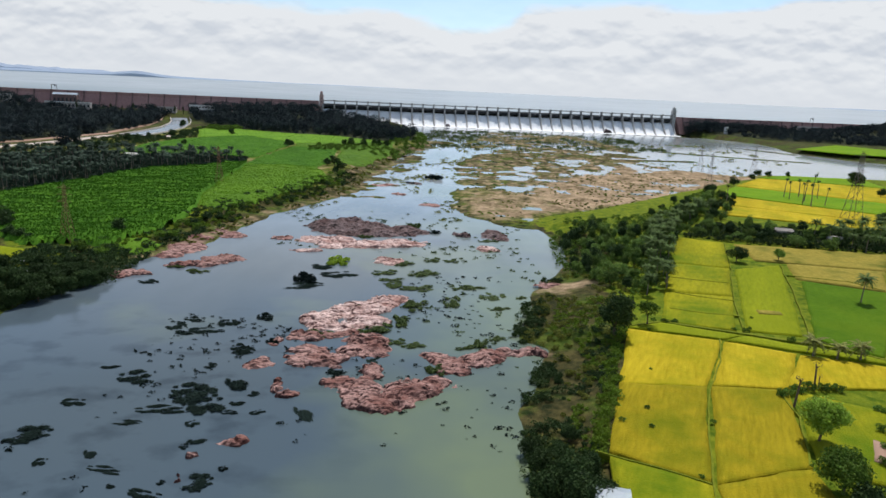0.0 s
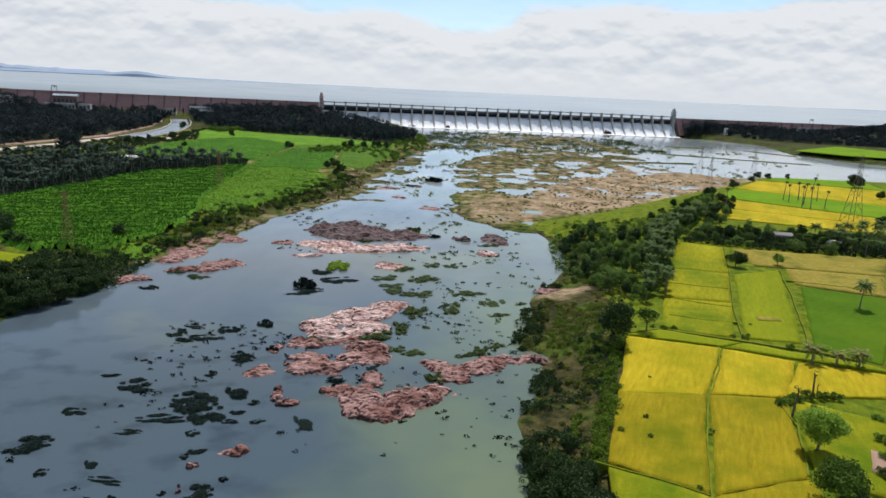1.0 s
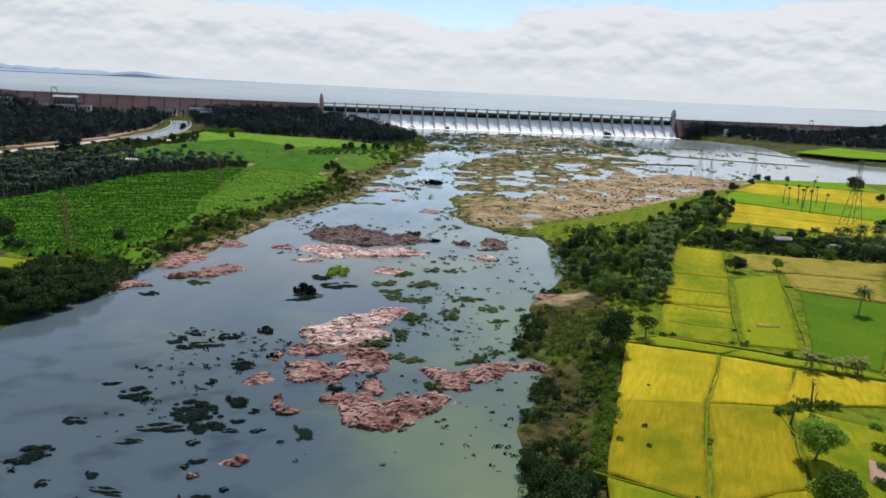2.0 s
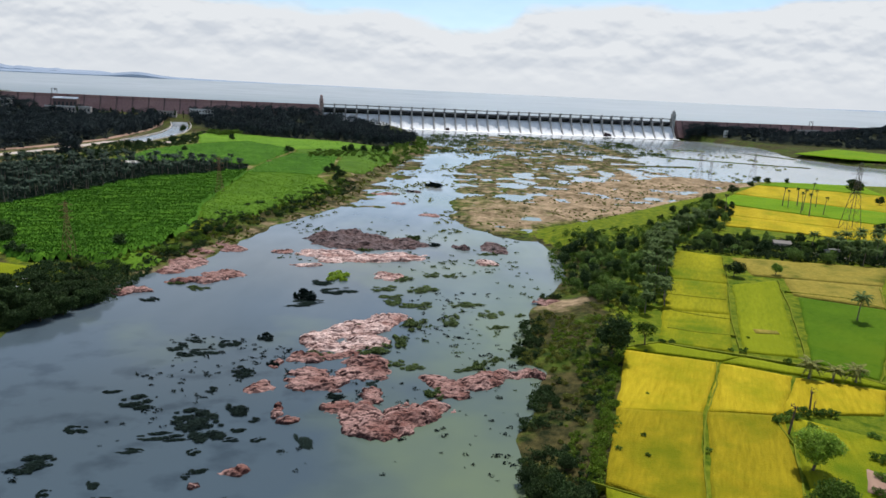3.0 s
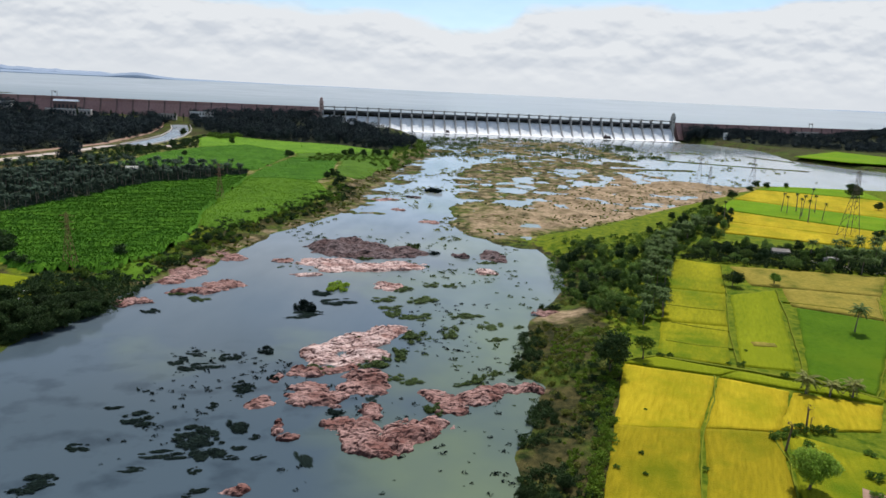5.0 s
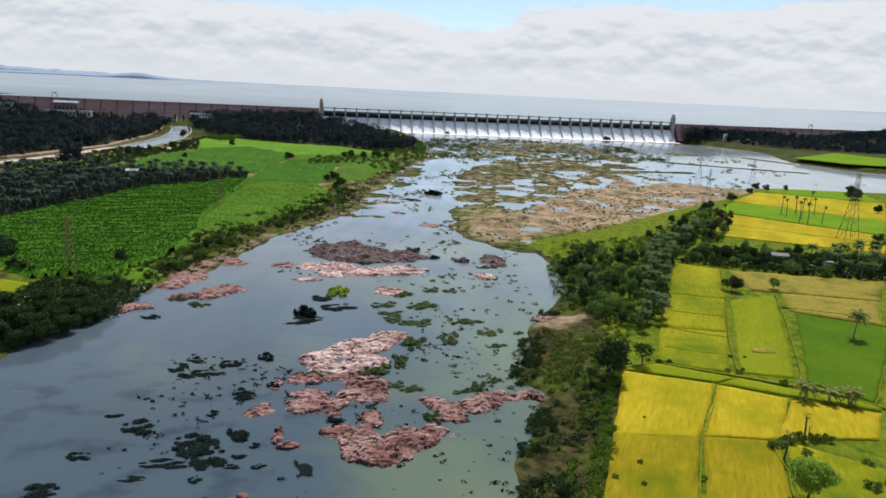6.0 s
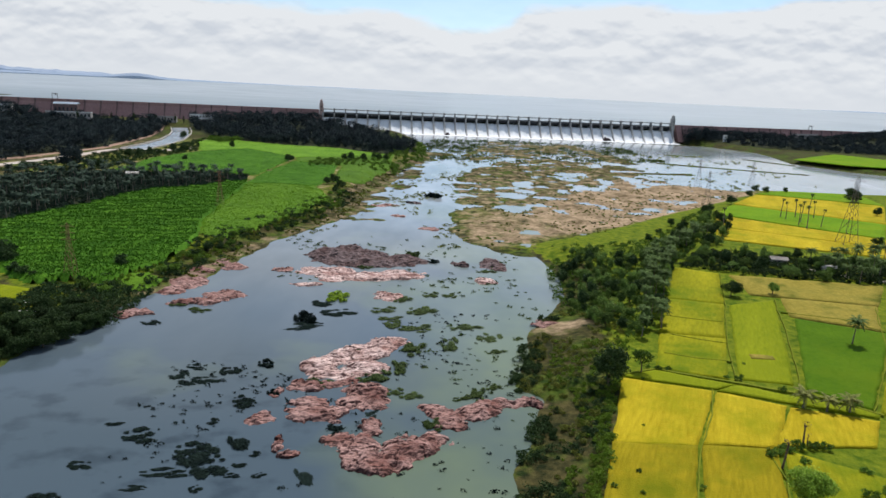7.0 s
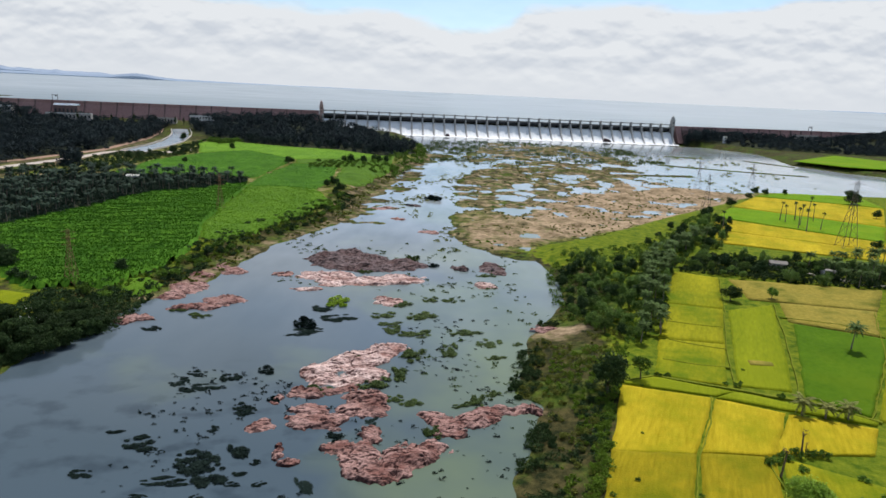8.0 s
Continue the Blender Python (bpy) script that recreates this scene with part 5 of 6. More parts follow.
# ---- standing crops on the left ----
def crop(name, label, poly, height, mat, seed, tufts, row=4.0, body_mat=None, ridge=0.10):
    """Tall cane: a lumpy canopy in rows, with leaf sprays over it."""
    r = np.random.default_rng(seed)
    xs = np.arange(min(p[0] for p in poly), max(p[0] for p in poly) + 1, 1.7)
    ys = np.arange(min(p[1] for p in poly), max(p[1] for p in poly) + 1, 2.4)
    X, Y = np.meshgrid(xs, ys, indexing="ij")
    warp = fbm(X, Y, 20, seed) * 11
    keep = inside(poly, X + fbm(X, Y, 9, seed + 3) * 2, Y + warp * 0.2)
    g = land(X, Y)[0]
    rows = np.sin((Y * 0.94 - X * 0.34 + warp) * 6.2832 / row)
    top = height * (0.72 + 0.34 * fbm(X, Y, 6, seed + 5, 3) + ridge * rows * (0.6 + 1.2 * fbm(X, Y, 18, seed + 7, 2)))
    Z = np.where(keep, g + top.clip(0.2), g - 0.4)
    body = solid(name, np.stack([X.ravel(), Y.ravel(), Z.ravel()], 1), grid_faces(len(xs), len(ys), (keep[:-1, :-1] | keep[1:, 1:]).ravel()), body_mat or mat, shade_smooth=True)
    tagged(body, label, "crop", kind="stuff")
    px_, py_ = r.uniform(xs[0], xs[-1], tufts * 3), r.uniform(ys[0], ys[-1], tufts * 3)
    ok = inside(poly, px_, py_)
    px_, py_ = px_[ok][:tufts], py_[ok][:tufts]
    gz = land(px_, py_)[0]
    warp = fbm(px_, py_, 20, seed) * 11
    rows = np.sin((py_ * 0.94 - px_ * 0.34 + warp) * 6.2832 / row)
    zz = gz + height * (0.72 + 0.34 * fbm(px_, py_, 6, seed + 5, 3) + ridge * rows * (0.6 + 1.2 * fbm(px_, py_, 18, seed + 7, 2))).clip(0.2)
    n = len(px_)
    c = np.stack([px_, py_, zz + 0.1], 1)
    az = r.uniform(0, 6.28, n)
    out = np.stack([np.cos(az), np.sin(az), 0 * az], 1)
    side = np.stack([-np.sin(az), np.cos(az), 0 * az], 1)
    up = np.array([0, 0, 1.0])
    s = r.uniform(0.35, 1.0, (n, 1)) * height * 0.22
    V = np.stack([c - side * s * 0.45 - up * s * 0.5, c + side * s * 0.45 - up * s * 0.5, c + out * s * 0.9 + up * s * 0.9 + side * s * 0.2, c + out * s * 0.6 + up * s * 0.8 - side * s * 0.25], 1).reshape(-1, 3)
    leaves = solid("cane_leaves", V, np.arange(4 * n).reshape(-1, 4), mat)
    leaves.parent = body
    return body


crop("cane_field", "dense dark green cane in wavy rows", [(-157, 238), (-186, 258), (-245, 328), (-234, 345), (-230, 366), (-223, 392), (-217, 430), (-211, 458), (-187, 480), (-161, 524), (-158, 508), (-146, 409), (-140, 364), (-129, 330), (-124, 284), (-134, 250)], 3.0, M_CROP, 201, 52000, 10.0, M_CROP_BODY, 0.34)
crop("grass_patch", "bright green grass at the top of the bank", [(-131, 250), (-132, 262), (-124, 266), (-116, 258), (-119, 247)], 0.7, M_CROP_LIGHT, 207, 1500, 3.0)
crop("cane_field", "bright green cane beside the river bank", [(-138, 363), (-145, 409), (-156, 506), (-139, 514), (-103, 509), (-82, 470), (-92, 414), (-102, 382), (-106, 366), (-116, 338), (-127, 334)], 2.0, M_CROP_LIGHT, 202, 17000, 5.0, None, 0.12)
crop("cane_field", "deep green crop in a squarish plot", [(-158, 512), (-161, 540), (-161, 583), (-157, 668), (-110, 648), (-100, 548), (-104, 513), (-139, 518)], 1.5, M_CROP, 203, 9000, 5.0, M_CROP_BODY)
crop("cane_field", "light green crop along the far bank", [(-96, 540), (-104, 650), (-156, 674), (-163, 706), (-120, 730), (-64, 786), (-60, 672), (-74, 560)], 1.3, M_CROP_LIGHT, 206, 8000)
crop("cane_field", "mid green crop beside the road", [(-165, 560), (-164, 590), (-166, 704), (-236, 774), (-272, 720), (-290, 640), (-285, 552), (-206, 566)], 1.7, M_CROP, 204, 12000, 6.0, M_CROP_BODY, 0.18)
crop("cane_field", "bright green crop below the forest", [(-168, 708), (-122, 734), (-68, 780), (-100, 800), (-139, 836), (-214, 848), (-267, 874), (-325, 915), (-318, 835), (-276, 728), (-238, 780)], 1.2, M_CROP_LIGHT, 205, 14000)


# ---- rocks in the river ----
def outcrop(label, lumps, mat, seed, cell=0.4, level=0.0):
    """Water-worn granite: overlapping mounds broken into shelves and cracks."""
    x0 = min(l[0] - max(l[2], l[3]) - 2 for l in lumps)
    x1 = max(l[0] + max(l[2], l[3]) + 2 for l in lumps)
    y0 = min(l[1] - max(l[2], l[3]) - 2 for l in lumps)
    y1 = max(l[1] + max(l[2], l[3]) + 2 for l in lumps)
    xs, ys = np.arange(x0, x1, cell), np.arange(y0, y1, cell)
    X, Y = np.meshgrid(xs, ys, indexing="ij")
    E = np.full(X.shape, -3.0)
    wx, wy = X + fbm(X, Y, 6, seed) * 3.0 + fbm(X, Y, 1.8, seed + 1) * 1.3, Y + fbm(X, Y, 6, seed + 9) * 3.6 + fbm(X, Y, 1.8, seed + 11) * 1.3
    for cx, cy, a, b, rot, h in lumps:
        c, s = math.cos(radians(rot)), math.sin(radians(rot))
        u, v = ((wx - cx) * c + (wy - cy) * s) / a, (-(wx - cx) * s + (wy - cy) * c) / b
        q = u * u + v * v
        E = np.maximum(E, h * (1 - q ** 1.4))
    along, across = X * 0.92 + Y * 0.39, -X * 0.39 + Y * 0.92
    strata = fbm(along * 0.28, across, 1.9, seed + 4, 4)
    blocks = fbm(along, across * 1.2, 5.0, seed + 6, 5)
    Z = E * (0.8 + 0.4 * blocks) + 0.75 * blocks + 0.42 * strata - 0.02
    shelf = 0.6
    step = np.floor(Z / shelf)
    Z = np.where(Z > 0, 0.75 * Z + 0.25 * (step + smooth(0.7, 1.0, Z / shelf - step)) * shelf - 0.10 + 0.85 * np.abs(fbm(along * 0.35, across, 3.4, seed + 2, 4)) + 0.55 * np.abs(fbm(along * 0.55, across, 1.3, seed + 3, 3)), Z)
    crack = np.abs(fbm(along * 0.5, across, 4.0, seed + 8, 3))
    Z = Z - 0.55 * (1 - smooth(0.0, 0.06, crack)) * (Z > 0.3)
    keep = (np.maximum.reduce([Z[:-1, :-1], Z[1:, :-1], Z[:-1, 1:], Z[1:, 1:]]) > -0.35).ravel()
    faces = grid_faces(len(xs), len(ys), keep)
    root = {}

    def find(i):
        while root.setdefault(i, i) != i:
            root[i] = root[root[i]]
            i = root[i]
        return i

    for a, b, c, d in faces.tolist():  # joined across shared edges
        for e in ((a, b), (b, c), (d, c), (a, d)):
            root[find((a, b, c, d))] = find(e)
    owner = np.unique([str(find(tuple(f))) for f in faces.tolist()], return_inverse=True)[1]
    ids, sizes = np.unique(owner, return_counts=True)
    order = ids[np.argsort(-sizes)][:7]
    made = []
    for piece in order:  # each rock that stands clear of the others is a thing of its own
        if made and (owner == piece).sum() < 10:
            break
        used, own = np.unique(faces[owner == piece], return_inverse=True)
        P = np.stack([X.ravel(), Y.ravel(), Z.ravel().clip(-0.8) + level], 1)[used]
        ob = solid("rock_outcrop", P, own.reshape(-1, 4), mat)
        made.append(tagged(ob, "small broken granite rock beside a larger outcrop" if made else label, "rock", "granite outcrops in the river"))
    return made[0]


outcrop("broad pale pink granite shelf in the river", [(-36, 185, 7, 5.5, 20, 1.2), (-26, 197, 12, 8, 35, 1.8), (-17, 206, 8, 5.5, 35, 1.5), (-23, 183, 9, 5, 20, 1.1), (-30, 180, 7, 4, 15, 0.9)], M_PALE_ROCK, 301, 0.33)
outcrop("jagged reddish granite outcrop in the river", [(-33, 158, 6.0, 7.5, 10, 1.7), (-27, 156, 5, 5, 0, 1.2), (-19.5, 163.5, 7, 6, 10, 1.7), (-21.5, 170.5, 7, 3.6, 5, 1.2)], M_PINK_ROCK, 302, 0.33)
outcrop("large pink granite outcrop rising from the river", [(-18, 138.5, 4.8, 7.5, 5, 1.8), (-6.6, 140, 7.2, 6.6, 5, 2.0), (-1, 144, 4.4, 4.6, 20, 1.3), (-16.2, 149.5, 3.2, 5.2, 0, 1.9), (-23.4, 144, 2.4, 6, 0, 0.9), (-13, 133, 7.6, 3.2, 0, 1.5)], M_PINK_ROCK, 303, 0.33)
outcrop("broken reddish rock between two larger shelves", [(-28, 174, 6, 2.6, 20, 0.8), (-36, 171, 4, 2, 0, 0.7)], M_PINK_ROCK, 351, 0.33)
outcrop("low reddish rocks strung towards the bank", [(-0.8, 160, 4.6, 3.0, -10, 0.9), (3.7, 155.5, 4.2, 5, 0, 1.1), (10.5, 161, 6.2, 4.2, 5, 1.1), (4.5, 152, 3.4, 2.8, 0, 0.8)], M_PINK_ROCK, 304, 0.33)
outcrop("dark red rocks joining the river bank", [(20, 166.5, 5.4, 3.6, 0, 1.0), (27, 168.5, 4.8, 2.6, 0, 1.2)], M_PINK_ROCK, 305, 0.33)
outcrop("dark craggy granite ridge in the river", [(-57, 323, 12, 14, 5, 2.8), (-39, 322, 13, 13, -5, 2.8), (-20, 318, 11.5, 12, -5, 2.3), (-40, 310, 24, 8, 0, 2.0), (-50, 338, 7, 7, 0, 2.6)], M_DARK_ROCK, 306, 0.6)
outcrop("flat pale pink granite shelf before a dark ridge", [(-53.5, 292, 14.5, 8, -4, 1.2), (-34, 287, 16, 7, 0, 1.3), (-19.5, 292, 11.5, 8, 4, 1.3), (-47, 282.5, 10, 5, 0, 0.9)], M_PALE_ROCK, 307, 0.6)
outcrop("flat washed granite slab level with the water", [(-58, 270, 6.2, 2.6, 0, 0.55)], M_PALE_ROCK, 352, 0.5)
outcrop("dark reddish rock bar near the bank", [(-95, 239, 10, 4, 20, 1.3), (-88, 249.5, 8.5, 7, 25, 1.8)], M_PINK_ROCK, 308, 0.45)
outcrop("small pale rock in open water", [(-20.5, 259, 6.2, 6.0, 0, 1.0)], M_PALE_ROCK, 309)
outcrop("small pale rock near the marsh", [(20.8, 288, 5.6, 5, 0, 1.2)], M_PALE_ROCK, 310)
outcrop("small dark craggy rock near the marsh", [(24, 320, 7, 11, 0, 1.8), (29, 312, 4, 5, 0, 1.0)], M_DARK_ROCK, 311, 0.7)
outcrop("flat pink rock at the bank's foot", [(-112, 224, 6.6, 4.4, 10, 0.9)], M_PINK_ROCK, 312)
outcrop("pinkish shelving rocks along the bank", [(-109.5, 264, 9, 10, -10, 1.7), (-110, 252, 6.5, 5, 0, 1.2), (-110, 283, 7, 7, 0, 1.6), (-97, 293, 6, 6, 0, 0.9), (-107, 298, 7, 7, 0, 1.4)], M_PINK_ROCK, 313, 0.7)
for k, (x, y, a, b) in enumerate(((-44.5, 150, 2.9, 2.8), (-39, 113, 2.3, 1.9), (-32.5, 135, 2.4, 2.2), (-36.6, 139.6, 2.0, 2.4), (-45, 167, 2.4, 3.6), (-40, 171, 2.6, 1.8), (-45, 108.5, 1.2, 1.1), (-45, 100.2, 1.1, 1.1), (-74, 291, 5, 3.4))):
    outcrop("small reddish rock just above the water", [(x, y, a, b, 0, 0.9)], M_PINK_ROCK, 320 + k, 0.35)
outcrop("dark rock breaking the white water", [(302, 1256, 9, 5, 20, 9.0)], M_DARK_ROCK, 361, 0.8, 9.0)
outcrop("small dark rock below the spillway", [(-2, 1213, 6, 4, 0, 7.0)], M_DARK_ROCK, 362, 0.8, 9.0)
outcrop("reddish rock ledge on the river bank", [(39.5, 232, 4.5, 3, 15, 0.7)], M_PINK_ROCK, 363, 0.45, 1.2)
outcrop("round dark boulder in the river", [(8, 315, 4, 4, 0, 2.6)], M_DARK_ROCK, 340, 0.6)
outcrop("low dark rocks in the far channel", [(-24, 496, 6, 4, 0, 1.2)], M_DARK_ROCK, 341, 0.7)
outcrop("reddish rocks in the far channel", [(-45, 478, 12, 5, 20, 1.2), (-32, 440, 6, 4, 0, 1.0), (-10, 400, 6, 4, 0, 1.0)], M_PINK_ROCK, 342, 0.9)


# ---- weeds standing in the water ----
def weed_kind(seed, mat, label, leaves=1300, size=0.085, lumpy=15):
    r = np.random.default_rng(seed)
    lobes = []
    for k in range(lumpy):
        a, q = r.uniform(0, 6.28), r.uniform(0.05, 0.9)
        s = r.uniform(0.12, 0.38) * (1.15 - 0.5 * q)
        lobes.append((math.cos(a) * q, math.sin(a) * q, 0.15, s, s, s * 1.2))
    V, F = leaf_cloud(r, lobes, leaves, size, 0.6)
    V[:, 2] = np.maximum(V[:, 2], -0.15)
    ob = solid("water_weed", V, F, mat)
    return tagged(ob, label, "water weed", "weed clumps in the river")


W_DARK = [weed_kind(401 + k, M_WEED, "dark weed clump standing in the river") for k in range(4)]
W_GREEN = [weed_kind(411 + k, M_REED_DULL, "green reed clump standing in the river") for k in range(3)]
W_BRIGHT = weed_kind(421, M_TUFT, "bright green reed tuft in the river")


def weed(kind, x, y, a, b, h, turn=0.0):
    m = Matrix.LocRotScale((x, y, 0.0), Euler((0, 0, radians(turn))), (1, 1, 1))
    if kind.name not in PLACED:
        PLACED[kind.name] = True
        ob = kind
        ob.matrix_basis = m
    else:
        ob = copy_thing(kind, m)
    ob.scale = (a * 1.15, b * 1.15, h)


DARK_SPOTS_A = [
    (-50, 226, 4.4, 4.6, 4.4), (-47, 219.5, 7.4, 3.6, 0.6), (-38.7, 235, 7.3, 4.4, 0.6), (-47, 244, 5.4, 4.4, 0.6), (-71.3, 140.4, 4.1, 3.6, 0.9),
    (-78, 113.3, 4.5, 3.2, 0.9), (-77.7, 127, 3.0, 1.8, 0.5), (-79, 145.3, 3.0, 1.2, 0.4), (-56.7, 135.3, 3.9, 3.2, 0.9), (-53.2, 132.5, 5.2, 4.6, 1.1),
    (-49.6, 128, 4.4, 4.2, 1.1), (-46, 138.5, 3.1, 4.2, 1.1), (-59, 125.6, 5.4, 2.0, 0.5), (-62, 119.7, 2.9, 1.1, 0.3), (-71, 104.3, 1.3, 1.4, 0.5),
]
DARK_SPOTS_B = [
    (-63.5, 107.4, 1.5, 2.0, 0.3), (-59, 103, 3.6, 1.1, 0.3), (-40.4, 100.3, 2.8, 2.6, 0.8), (-48, 96, 4.0, 1.4, 0.5), (-55, 98, 1.1, 0.8, 0.4),
    (-53.4, 161, 1.9, 2.6, 0.7), (-50.4, 158.7, 3.0, 2.8, 0.8), (-62.3, 178.7, 2.6, 3.0, 0.8), (-59.4, 179, 1.8, 2.8, 0.7), (-73, 180.7, 3.0, 1.8, 0.5),
    (-74.5, 174, 2.9, 2.8, 0.5), (-66.4, 172, 4.6, 2.6, 0.5), (-71, 169.3, 3.8, 1.8, 0.4), (-52.8, 185, 2.7, 3.0, 1.5), (-55.7, 148.7, 1.6, 1.7, 0.6),
]
DARK_SPOTS_C = [
    (-49.6, 120.4, 1.5, 1.5, 0.4), (-43.3, 129.8, 2.2, 1.3, 0.5), (-44, 125.8, 1.9, 1.0, 0.4), (-41, 134.7, 1.4, 1.2, 0.6), (-38, 126.4, 1.8, 1.0, 0.4),
    (-46, 113.6, 2.4, 1.3, 0.4), (-48, 111.8, 1.1, 1.0, 0.4), (-47, 99.8, 0.8, 0.7, 0.5), (-38, 104.9, 0.9, 0.9, 0.6), (-27.7, 126, 2.2, 4.4, 0.2),
    (-17, 157.8, 1.8, 4.0, 0.2), (-101, 215, 4, 2.4, 0.6), (-24, 143.5, 1.6, 3.0, 1.2), (-25, 148, 3.0, 2.0, 0.8), (-45.5, 166, 2.0, 1.6, 1.4),
]
GREEN_SPOTS_A = [
    (-8.6, 202.5, 4.2, 5.6, 2.0), (-11.3, 186, 3.5, 6.0, 1.8), (-18.6, 179, 4.7, 4.6, 1.8), (-34.8, 173.5, 4.5, 3.2, 1.5), (10, 225, 7.2, 3.6, 1.0),
    (3.9, 207.6, 2.7, 7.4, 1.4), (-16.5, 224, 4.2, 5.0, 1.1), (-7, 240.5, 6.2, 6.6, 1.4), (-22, 240.5, 4.6, 4.2, 1.0), (-19, 231, 5.4, 2.8, 0.7),
    (-15.3, 254, 4.0, 5.0, 1.4), (-4.3, 263, 3.2, 4.6, 1.0), (3.5, 263, 3.8, 3.0, 0.8), (19.6, 203, 4.3, 2.2, 0.8), (17.6, 216, 3.8, 5.4, 0.7),
]
GREEN_SPOTS_B = [
    (-8.2, 222, 6.2, 3.6, 0.9), (-7, 167.5, 3.6, 3.2, 0.9), (-12, 170, 2.4, 2.8, 0.9), (11.7, 170.7, 2.4, 4.6, 1.6), (16.8, 175.6, 2.6, 2.8, 1.0),
    (7.5, 168, 3.0, 1.6, 0.9), (-0.6, 152, 3.0, 3.0, 1.7), (-26, 196, 4.0, 2.0, 2.6), (-100, 236, 3.4, 2.8, 1.2), (-91, 231, 5, 2.6, 0.9),
    (28, 216, 2, 2.4, 0.8), (30, 200, 2.2, 2.6, 1.0), (-38, 302, 5, 2.5, 1.6), (21, 304, 5, 3, 0.8), (26, 185, 2.5, 2.5, 1.2),
]
rng = np.random.default_rng(500)
for k, (x, y, a, b, h) in enumerate(DARK_SPOTS_A + DARK_SPOTS_B + DARK_SPOTS_C):
    weed(W_DARK[k % 4], x, y, a, b, h, rng.uniform(-25, 35))
for k, (x, y, a, b, h) in enumerate(GREEN_SPOTS_A + GREEN_SPOTS_B):
    weed(W_GREEN[k % 3], x, y, a, b, h, rng.uniform(-25, 35))
weed(W_BRIGHT, -42, 254, 5.0, 7.0, 3.0)
weed(W_GREEN[0], -16, 328, 4.2, 4.2, 4.5)
weed(W_DARK[1], -4, 318, 3.5, 3, 2.0)
weed(W_DARK[0], -11, 530, 7.5, 6, 6.5)
weed(W_DARK[2], -25, 497, 6, 4, 2.0)
weed(W_DARK[3], -60, 650, 9, 6, 4.0)
weed(W_DARK[1], -45, 690, 6, 5, 4.0)


def specks(name, label, poly, count, mat, seed, size, mask, grow=1.0):
    """Tiny tufts and floating bits, too many to count."""
    r = np.random.default_rng(seed)
    xs, ys = [p[0] for p in poly], [p[1] for p in poly]
    x, y = r.uniform(min(xs), max(xs), count * 8), r.uniform(min(ys), max(ys), count * 8)
    ok = inside(poly, x, y) & (fbm(x, y * 0.7, 20, seed) + 0.35 * r.random(count * 8) > mask + 0.28) & (land(x, y)[0] < river_level(y) - 0.05)
    spots = list(zip(x[ok], y[ok]))[:count]
    VV, FF, n = [], [], 0
    for px_, py_ in spots:
        s = size * r.uniform(0.4, 1.6) * grow
        V, F = leaf_cloud(r, [(0, 0, 0.05, s * 1.3, s, s * 0.5), (s * r.uniform(-1, 1), s * r.uniform(-1, 1), 0, s * 0.8, s * 0.6, s * 0.3)], 16, s * 0.42, 0.7)
        V[:, 2] = np.maximum(V[:, 2], -0.1)
        VV.append(V + (px_, py_, float(river_level(py_))))
        FF.append(F + n)
        n += len(V)
    tagged(solid(name, np.concatenate(VV), np.concatenate(FF), mat), label, "water weed", kind="stuff")


specks("weed_specks", "small dark weeds dotting the water", [(-86, 95), (-30, 95), (-28, 135), (-40, 185), (-80, 185)], 150, M_WEED, 601, 0.55, 0.05)
specks("weed_specks", "small dark weeds around the rocks", [(-30, 115), (18, 115), (24, 165), (30, 240), (-30, 250), (-42, 150)], 200, M_WEED, 602, 0.55, 0.0)
specks("reed_specks", "small green reeds near the bank", [(-25, 160), (26, 150), (45, 245), (30, 300), (-30, 275)], 90, M_REED_DULL, 603, 0.8, 0.02)
specks("reed_specks", "small reeds around the far ridge", [(-75, 280), (30, 260), (40, 335), (0, 380), (-90, 370)], 150, M_REED_DULL, 604, 0.8, 0.0)
specks("reed_specks", "reeds and weeds in the upper channel", [(-90, 360), (10, 350), (10, 640), (30, 720), (-60, 660)], 300, M_OLIVE, 605, 1.1, -0.02)
specks("reed_specks", "weeds in the wide upper shallows", [(0, 640), (250, 640), (420, 720), (420, 1000), (240, 1120), (20, 1000)], 300, M_OLIVE, 606, 1.6, 0.0)
specks("reed_specks", "drowned grass in the shallows below the spillway", [(-60, 820), (60, 800), (300, 900), (300, 1080), (120, 1150), (-20, 1100)], 900, M_REED_DULL, 607, 2.2, -0.15)


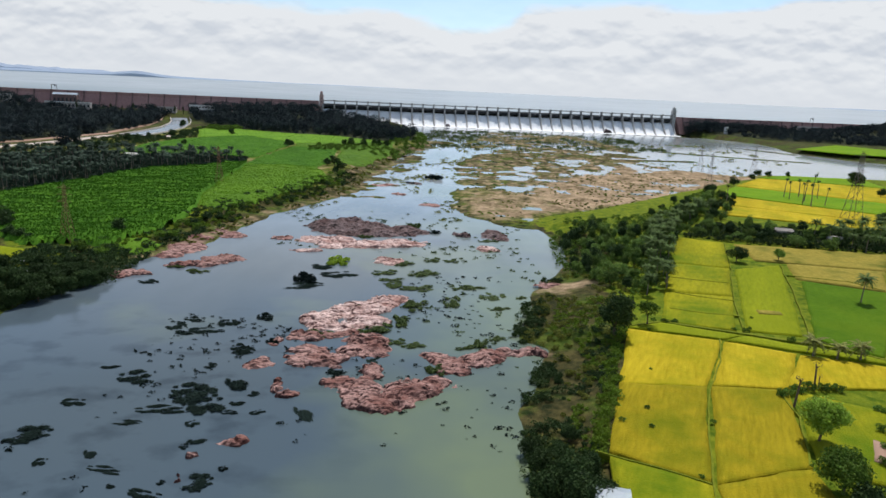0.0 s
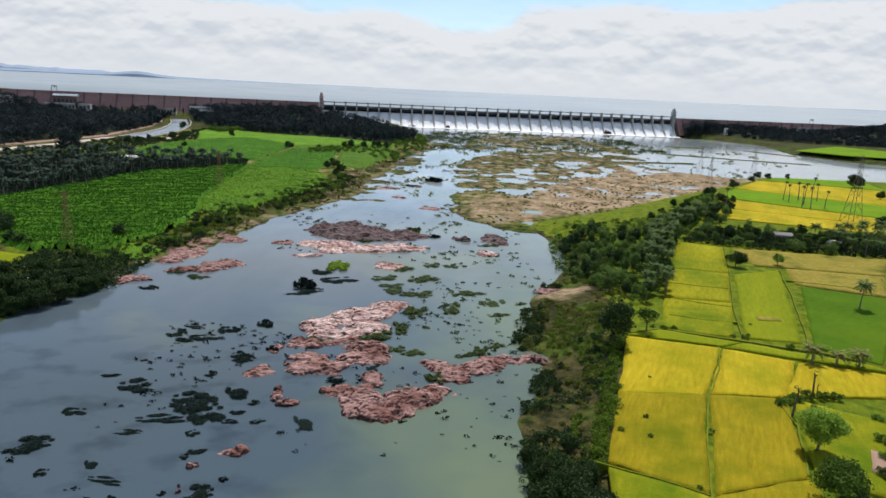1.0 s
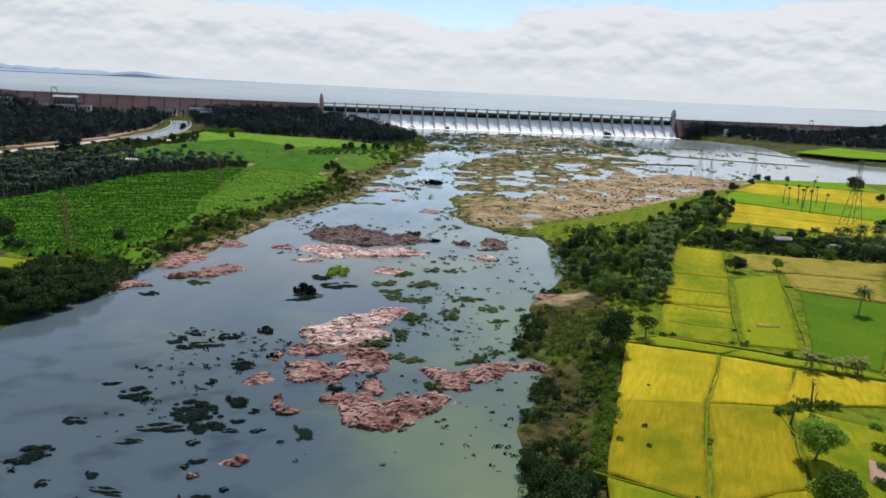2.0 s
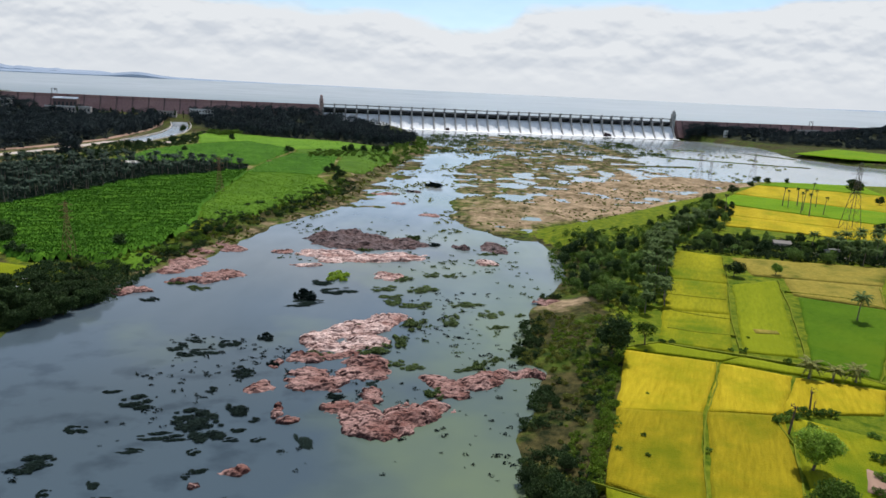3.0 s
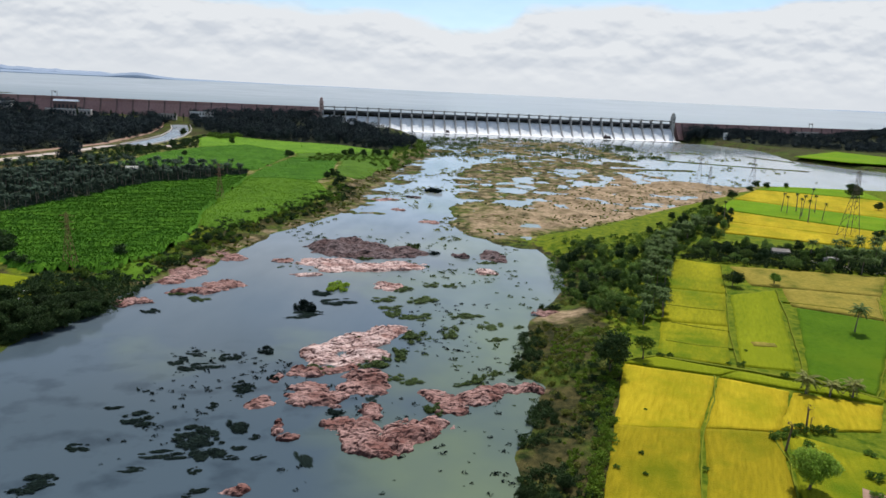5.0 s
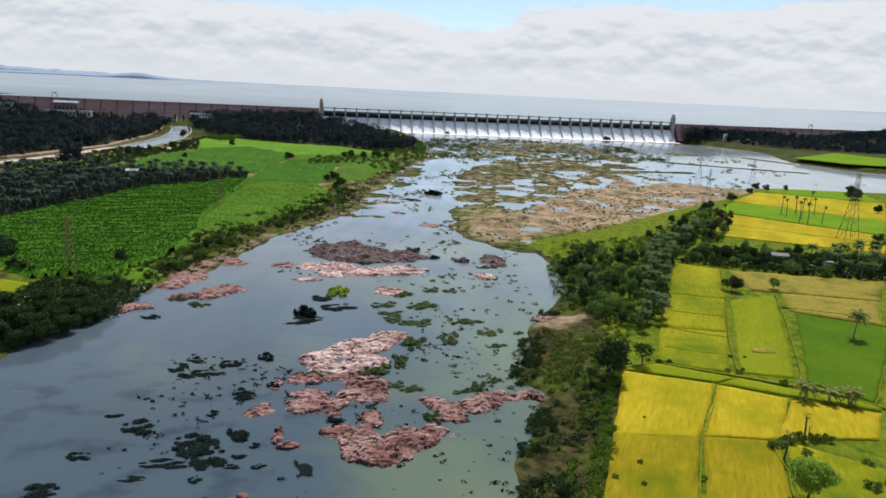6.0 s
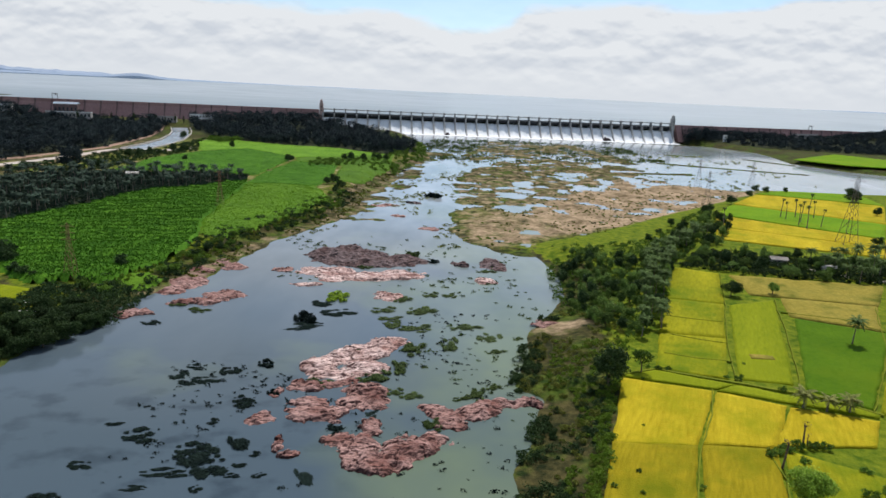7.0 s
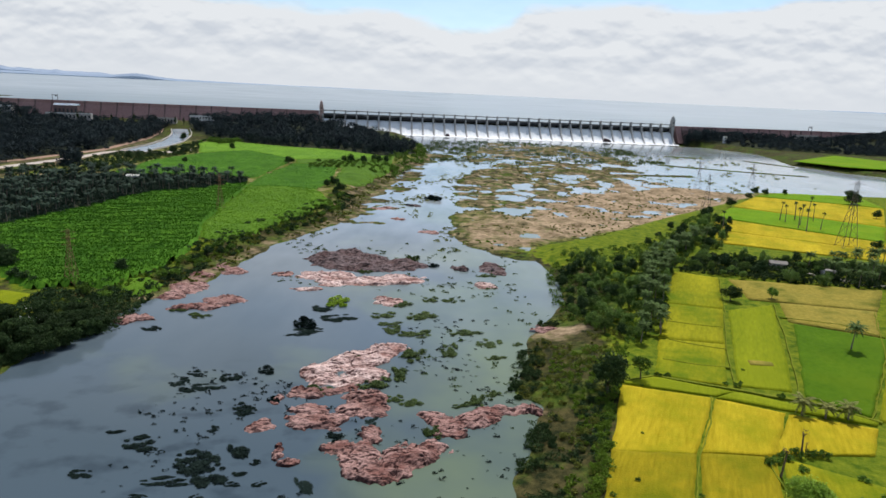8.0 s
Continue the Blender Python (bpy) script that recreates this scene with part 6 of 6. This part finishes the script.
# ---- pylons ----
def make_pylon(label, height, foot, seed, bar=0.16, steel=None):
    p = new("power_pylon")
    tagged(p, label, "pylon", "steel power pylons")
    waist, top = height * 0.68, height
    half = lambda z: foot / 2 * (1 - z / waist) + foot * 0.13 * (z / waist) if z < waist else foot * 0.13
    corner = lambda sx, sy, z: (sx * half(z), sy * half(z), z)
    for sx in (-1, 1):
        for sy in (-1, 1):
            V, F = [], []
            limb(V, F, corner(sx, sy, -0.5), corner(sx, sy, waist), bar * 1.5, bar, 4)
            limb(V, F, corner(sx, sy, waist), corner(sx * 0.4, sy * 0.4, top), bar, bar * 0.7, 4)
            solid("leg", V, F, (steel or M_STEEL), p)
    V, F = [], []
    zs = [height * t for t in (0, 0.2, 0.36, 0.5, 0.6, 0.68, 0.78, 0.88, 0.97)]
    for za, zb in zip(zs, zs[1:]):
        for s in (-1, 1):
            limb(V, F, corner(-1, s, za), corner(1, s, zb), bar * 0.6, bar * 0.6, 3)
            limb(V, F, corner(1, s, za), corner(-1, s, zb), bar * 0.6, bar * 0.6, 3)
            limb(V, F, corner(s, -1, za), corner(s, 1, zb), bar * 0.6, bar * 0.6, 3)
            limb(V, F, corner(s, 1, za), corner(s, -1, zb), bar * 0.6, bar * 0.6, 3)
    solid("bracing", V, F, (steel or M_STEEL), p)
    for z in (0.7, 0.82, 0.93):
        V, F = [], []
        w = height * 0.13
        for s in (-1, 1):
            limb(V, F, (0, -0.3, z * height), (s * w, 0, z * height), bar, bar * 0.5, 4)
            limb(V, F, (0, 0.3, (z + 0.035) * height), (s * w, 0, z * height), bar * 0.6, bar * 0.5, 4)
        solid("cross_arm", V, F, (steel or M_STEEL), p)
    return p


rng = np.random.default_rng(9)
rust = make_pylon("slim rusty lattice pylon in the cane", 23, 4.4, 1, 0.085, M_RUST)
plant(rust, -147, 247, 1.0)
plant(rust, -145, 413, 1.05)
grey = make_pylon("tall grey lattice pylon at the rice fields", 42, 9.0, 2, 0.11)
plant(grey, 247, 391, 1.0)
far = make_pylon("distant lattice pylon on the marsh", 34, 7.0, 3, 0.09)
for x, y in ((260, 671), (328, 699), (222, 549)):
    plant(far, x, y, 0.85)


# ---- buildings ----
def building(name, label, x, y, z, size, turn, wall_mat, roof_mat, rows=1, cols=6, pitched=False):
    w, d, h = size
    b = new(name)
    b.matrix_basis = pose(x, y, z, 0, 0, turn)
    tagged(b, label, "building")
    part("wall", box_bm((0, 0, h / 2 - 1, w, d, h + 2), bevel=0.08), wall_mat, b)
    if pitched:
        bm = bmesh.new()
        o = 0.6
        pts = [(-w / 2 - o, -d / 2 - o, h), (w / 2 + o, -d / 2 - o, h), (w / 2 + o, 0, h + d * 0.22), (-w / 2 - o, 0, h + d * 0.22), (-w / 2 - o, d / 2 + o, h), (w / 2 + o, d / 2 + o, h)]
        vs = [bm.verts.new(p) for p in pts]
        for f in ((0, 1, 2, 3), (3, 2, 5, 4)):
            bm.faces.new([vs[i] for i in f])
        bmesh.ops.solidify(bm, geom=bm.faces[:], thickness=0.18)
        part("roof", bm, roof_mat, b)
    else:
        part("roof", box_bm((0, 0, h + 0.25, w + 0.9, d + 0.9, 0.5), (0, -d / 2 - 0.2, h + 0.8, w + 0.6, 0.3, 0.7)), roof_mat, b)
    for r in range(rows):
        for c in range(cols):
            win = part("window", box_bm((0, 0, 0, w / cols * 0.45, 0.3, h / rows * 0.45)), M_GLASS, b)
            win.location = ((c + 0.5) * w / cols - w / 2, -d / 2 - 0.05, (r + 0.5) * h / rows)
    return b


building("power_house", "white two-storey building below the dam wall", -415, 1112, 19.5, (38, 14, 11), 10, M_WHITE, M_WHITE, 2, 8)
building("annexe", "pale low building beside the power house", -470, 1085, 19, (42, 10, 7), 8, M_CREAM, M_CREAM, 1, 9)
building("shed", "long shed with a pale blue sheet roof", -632, 1092, 19, (36, 14, 20), 12, M_PILASTER, M_BLUE_ROOF, 1, 6, True)
building("long_block", "long low white block among the trees", -606, 1052, 19, (66, 9, 9), 12, M_CREAM, M_WHITE, 1, 12)
building("workshop", "white shed at the end of the dam", -690, 1020, 28, (26, 12, 9), 12, M_WHITE, M_WHITE, 1, 6)
building("power_house", "long cream building below the far dam wall", 722, 1340, 21, (52, 12, 15), 14, M_CREAM, M_CREAM, 2, 11)
building("pump_tower", "narrow white tower among dark trees", 517, 1235, 14, (5, 5, 17), 10, M_WHITE, M_WHITE, 3, 1)
building("house", "small house with a pale roof in the hedge", 175, 330, 4.4, (7.5, 5.0, 3.2), -12, M_CREAM, M_CREAM, 1, 3, True)
building("house", "low white house half hidden by palms", 194, 318, 4.4, (5.5, 4, 2.6), 8, M_CREAM, M_CREAM, 1, 2)
building("hut", "small hut with a white sheet roof", -254, 524, 6.5, (9, 6, 3.0), 15, M_WHITE, M_WHITE, 1, 2, True)
building("hut", "small hut with a pale sheet roof under trees", 29.0, 92.2, 4.4, (4.4, 3.2, 2.6), -12, M_CREAM, M_BLUE_ROOF, 1, 2, True)


def tarp(label, x, y, w, d, seed):
    xs, ys = np.linspace(-w / 2, w / 2, 18), np.linspace(-d / 2, d / 2, 10)
    X, Y = np.meshgrid(xs, ys, indexing="ij")
    Z = 0.35 + 0.5 * fbm(X, Y, 1.2, seed)
    keep = (fbm(X * 0.6, Y, 1.1, seed + 3) > 0.02)[:-1, :-1].ravel()
    ob = solid("plastic_sheet", np.stack([X.ravel() + x, Y.ravel() + y, Z.ravel() + ground_z(x, y) + 0.4], 1), grid_faces(18, 10, keep), M_WHITE)
    tagged(ob, label, "sheet")


def gantry(x, y, z, turn):
    g = new("gantry_frame")
    g.matrix_basis = pose(x, y, z, 0, 0, turn)
    tagged(g, "small steel lifting frame on the dam crest", "gantry", "frames on the dam")
    for sx in (-4, 4):
        part("post", box_bm((sx, 0, 5, 0.7, 0.7, 10)), M_STEEL, g)
    part("beam", box_bm((0, 0, 9.6, 9.5, 0.8, 0.8)), M_STEEL, g)
    part("hoist", box_bm((1, 0, 8, 1.6, 1.2, 2.4), bevel=0.1), M_STEEL_DARK, g)


gantry(-676, 1135, 44.0, 11)
gantry(757, 1390, 43.0, 15)
tarp("torn white plastic sheets lying in the scrub", -141, 210, 9, 4, 5)
tarp("torn white plastic sheet beside the small field", -146, 217, 4, 2.5, 8)
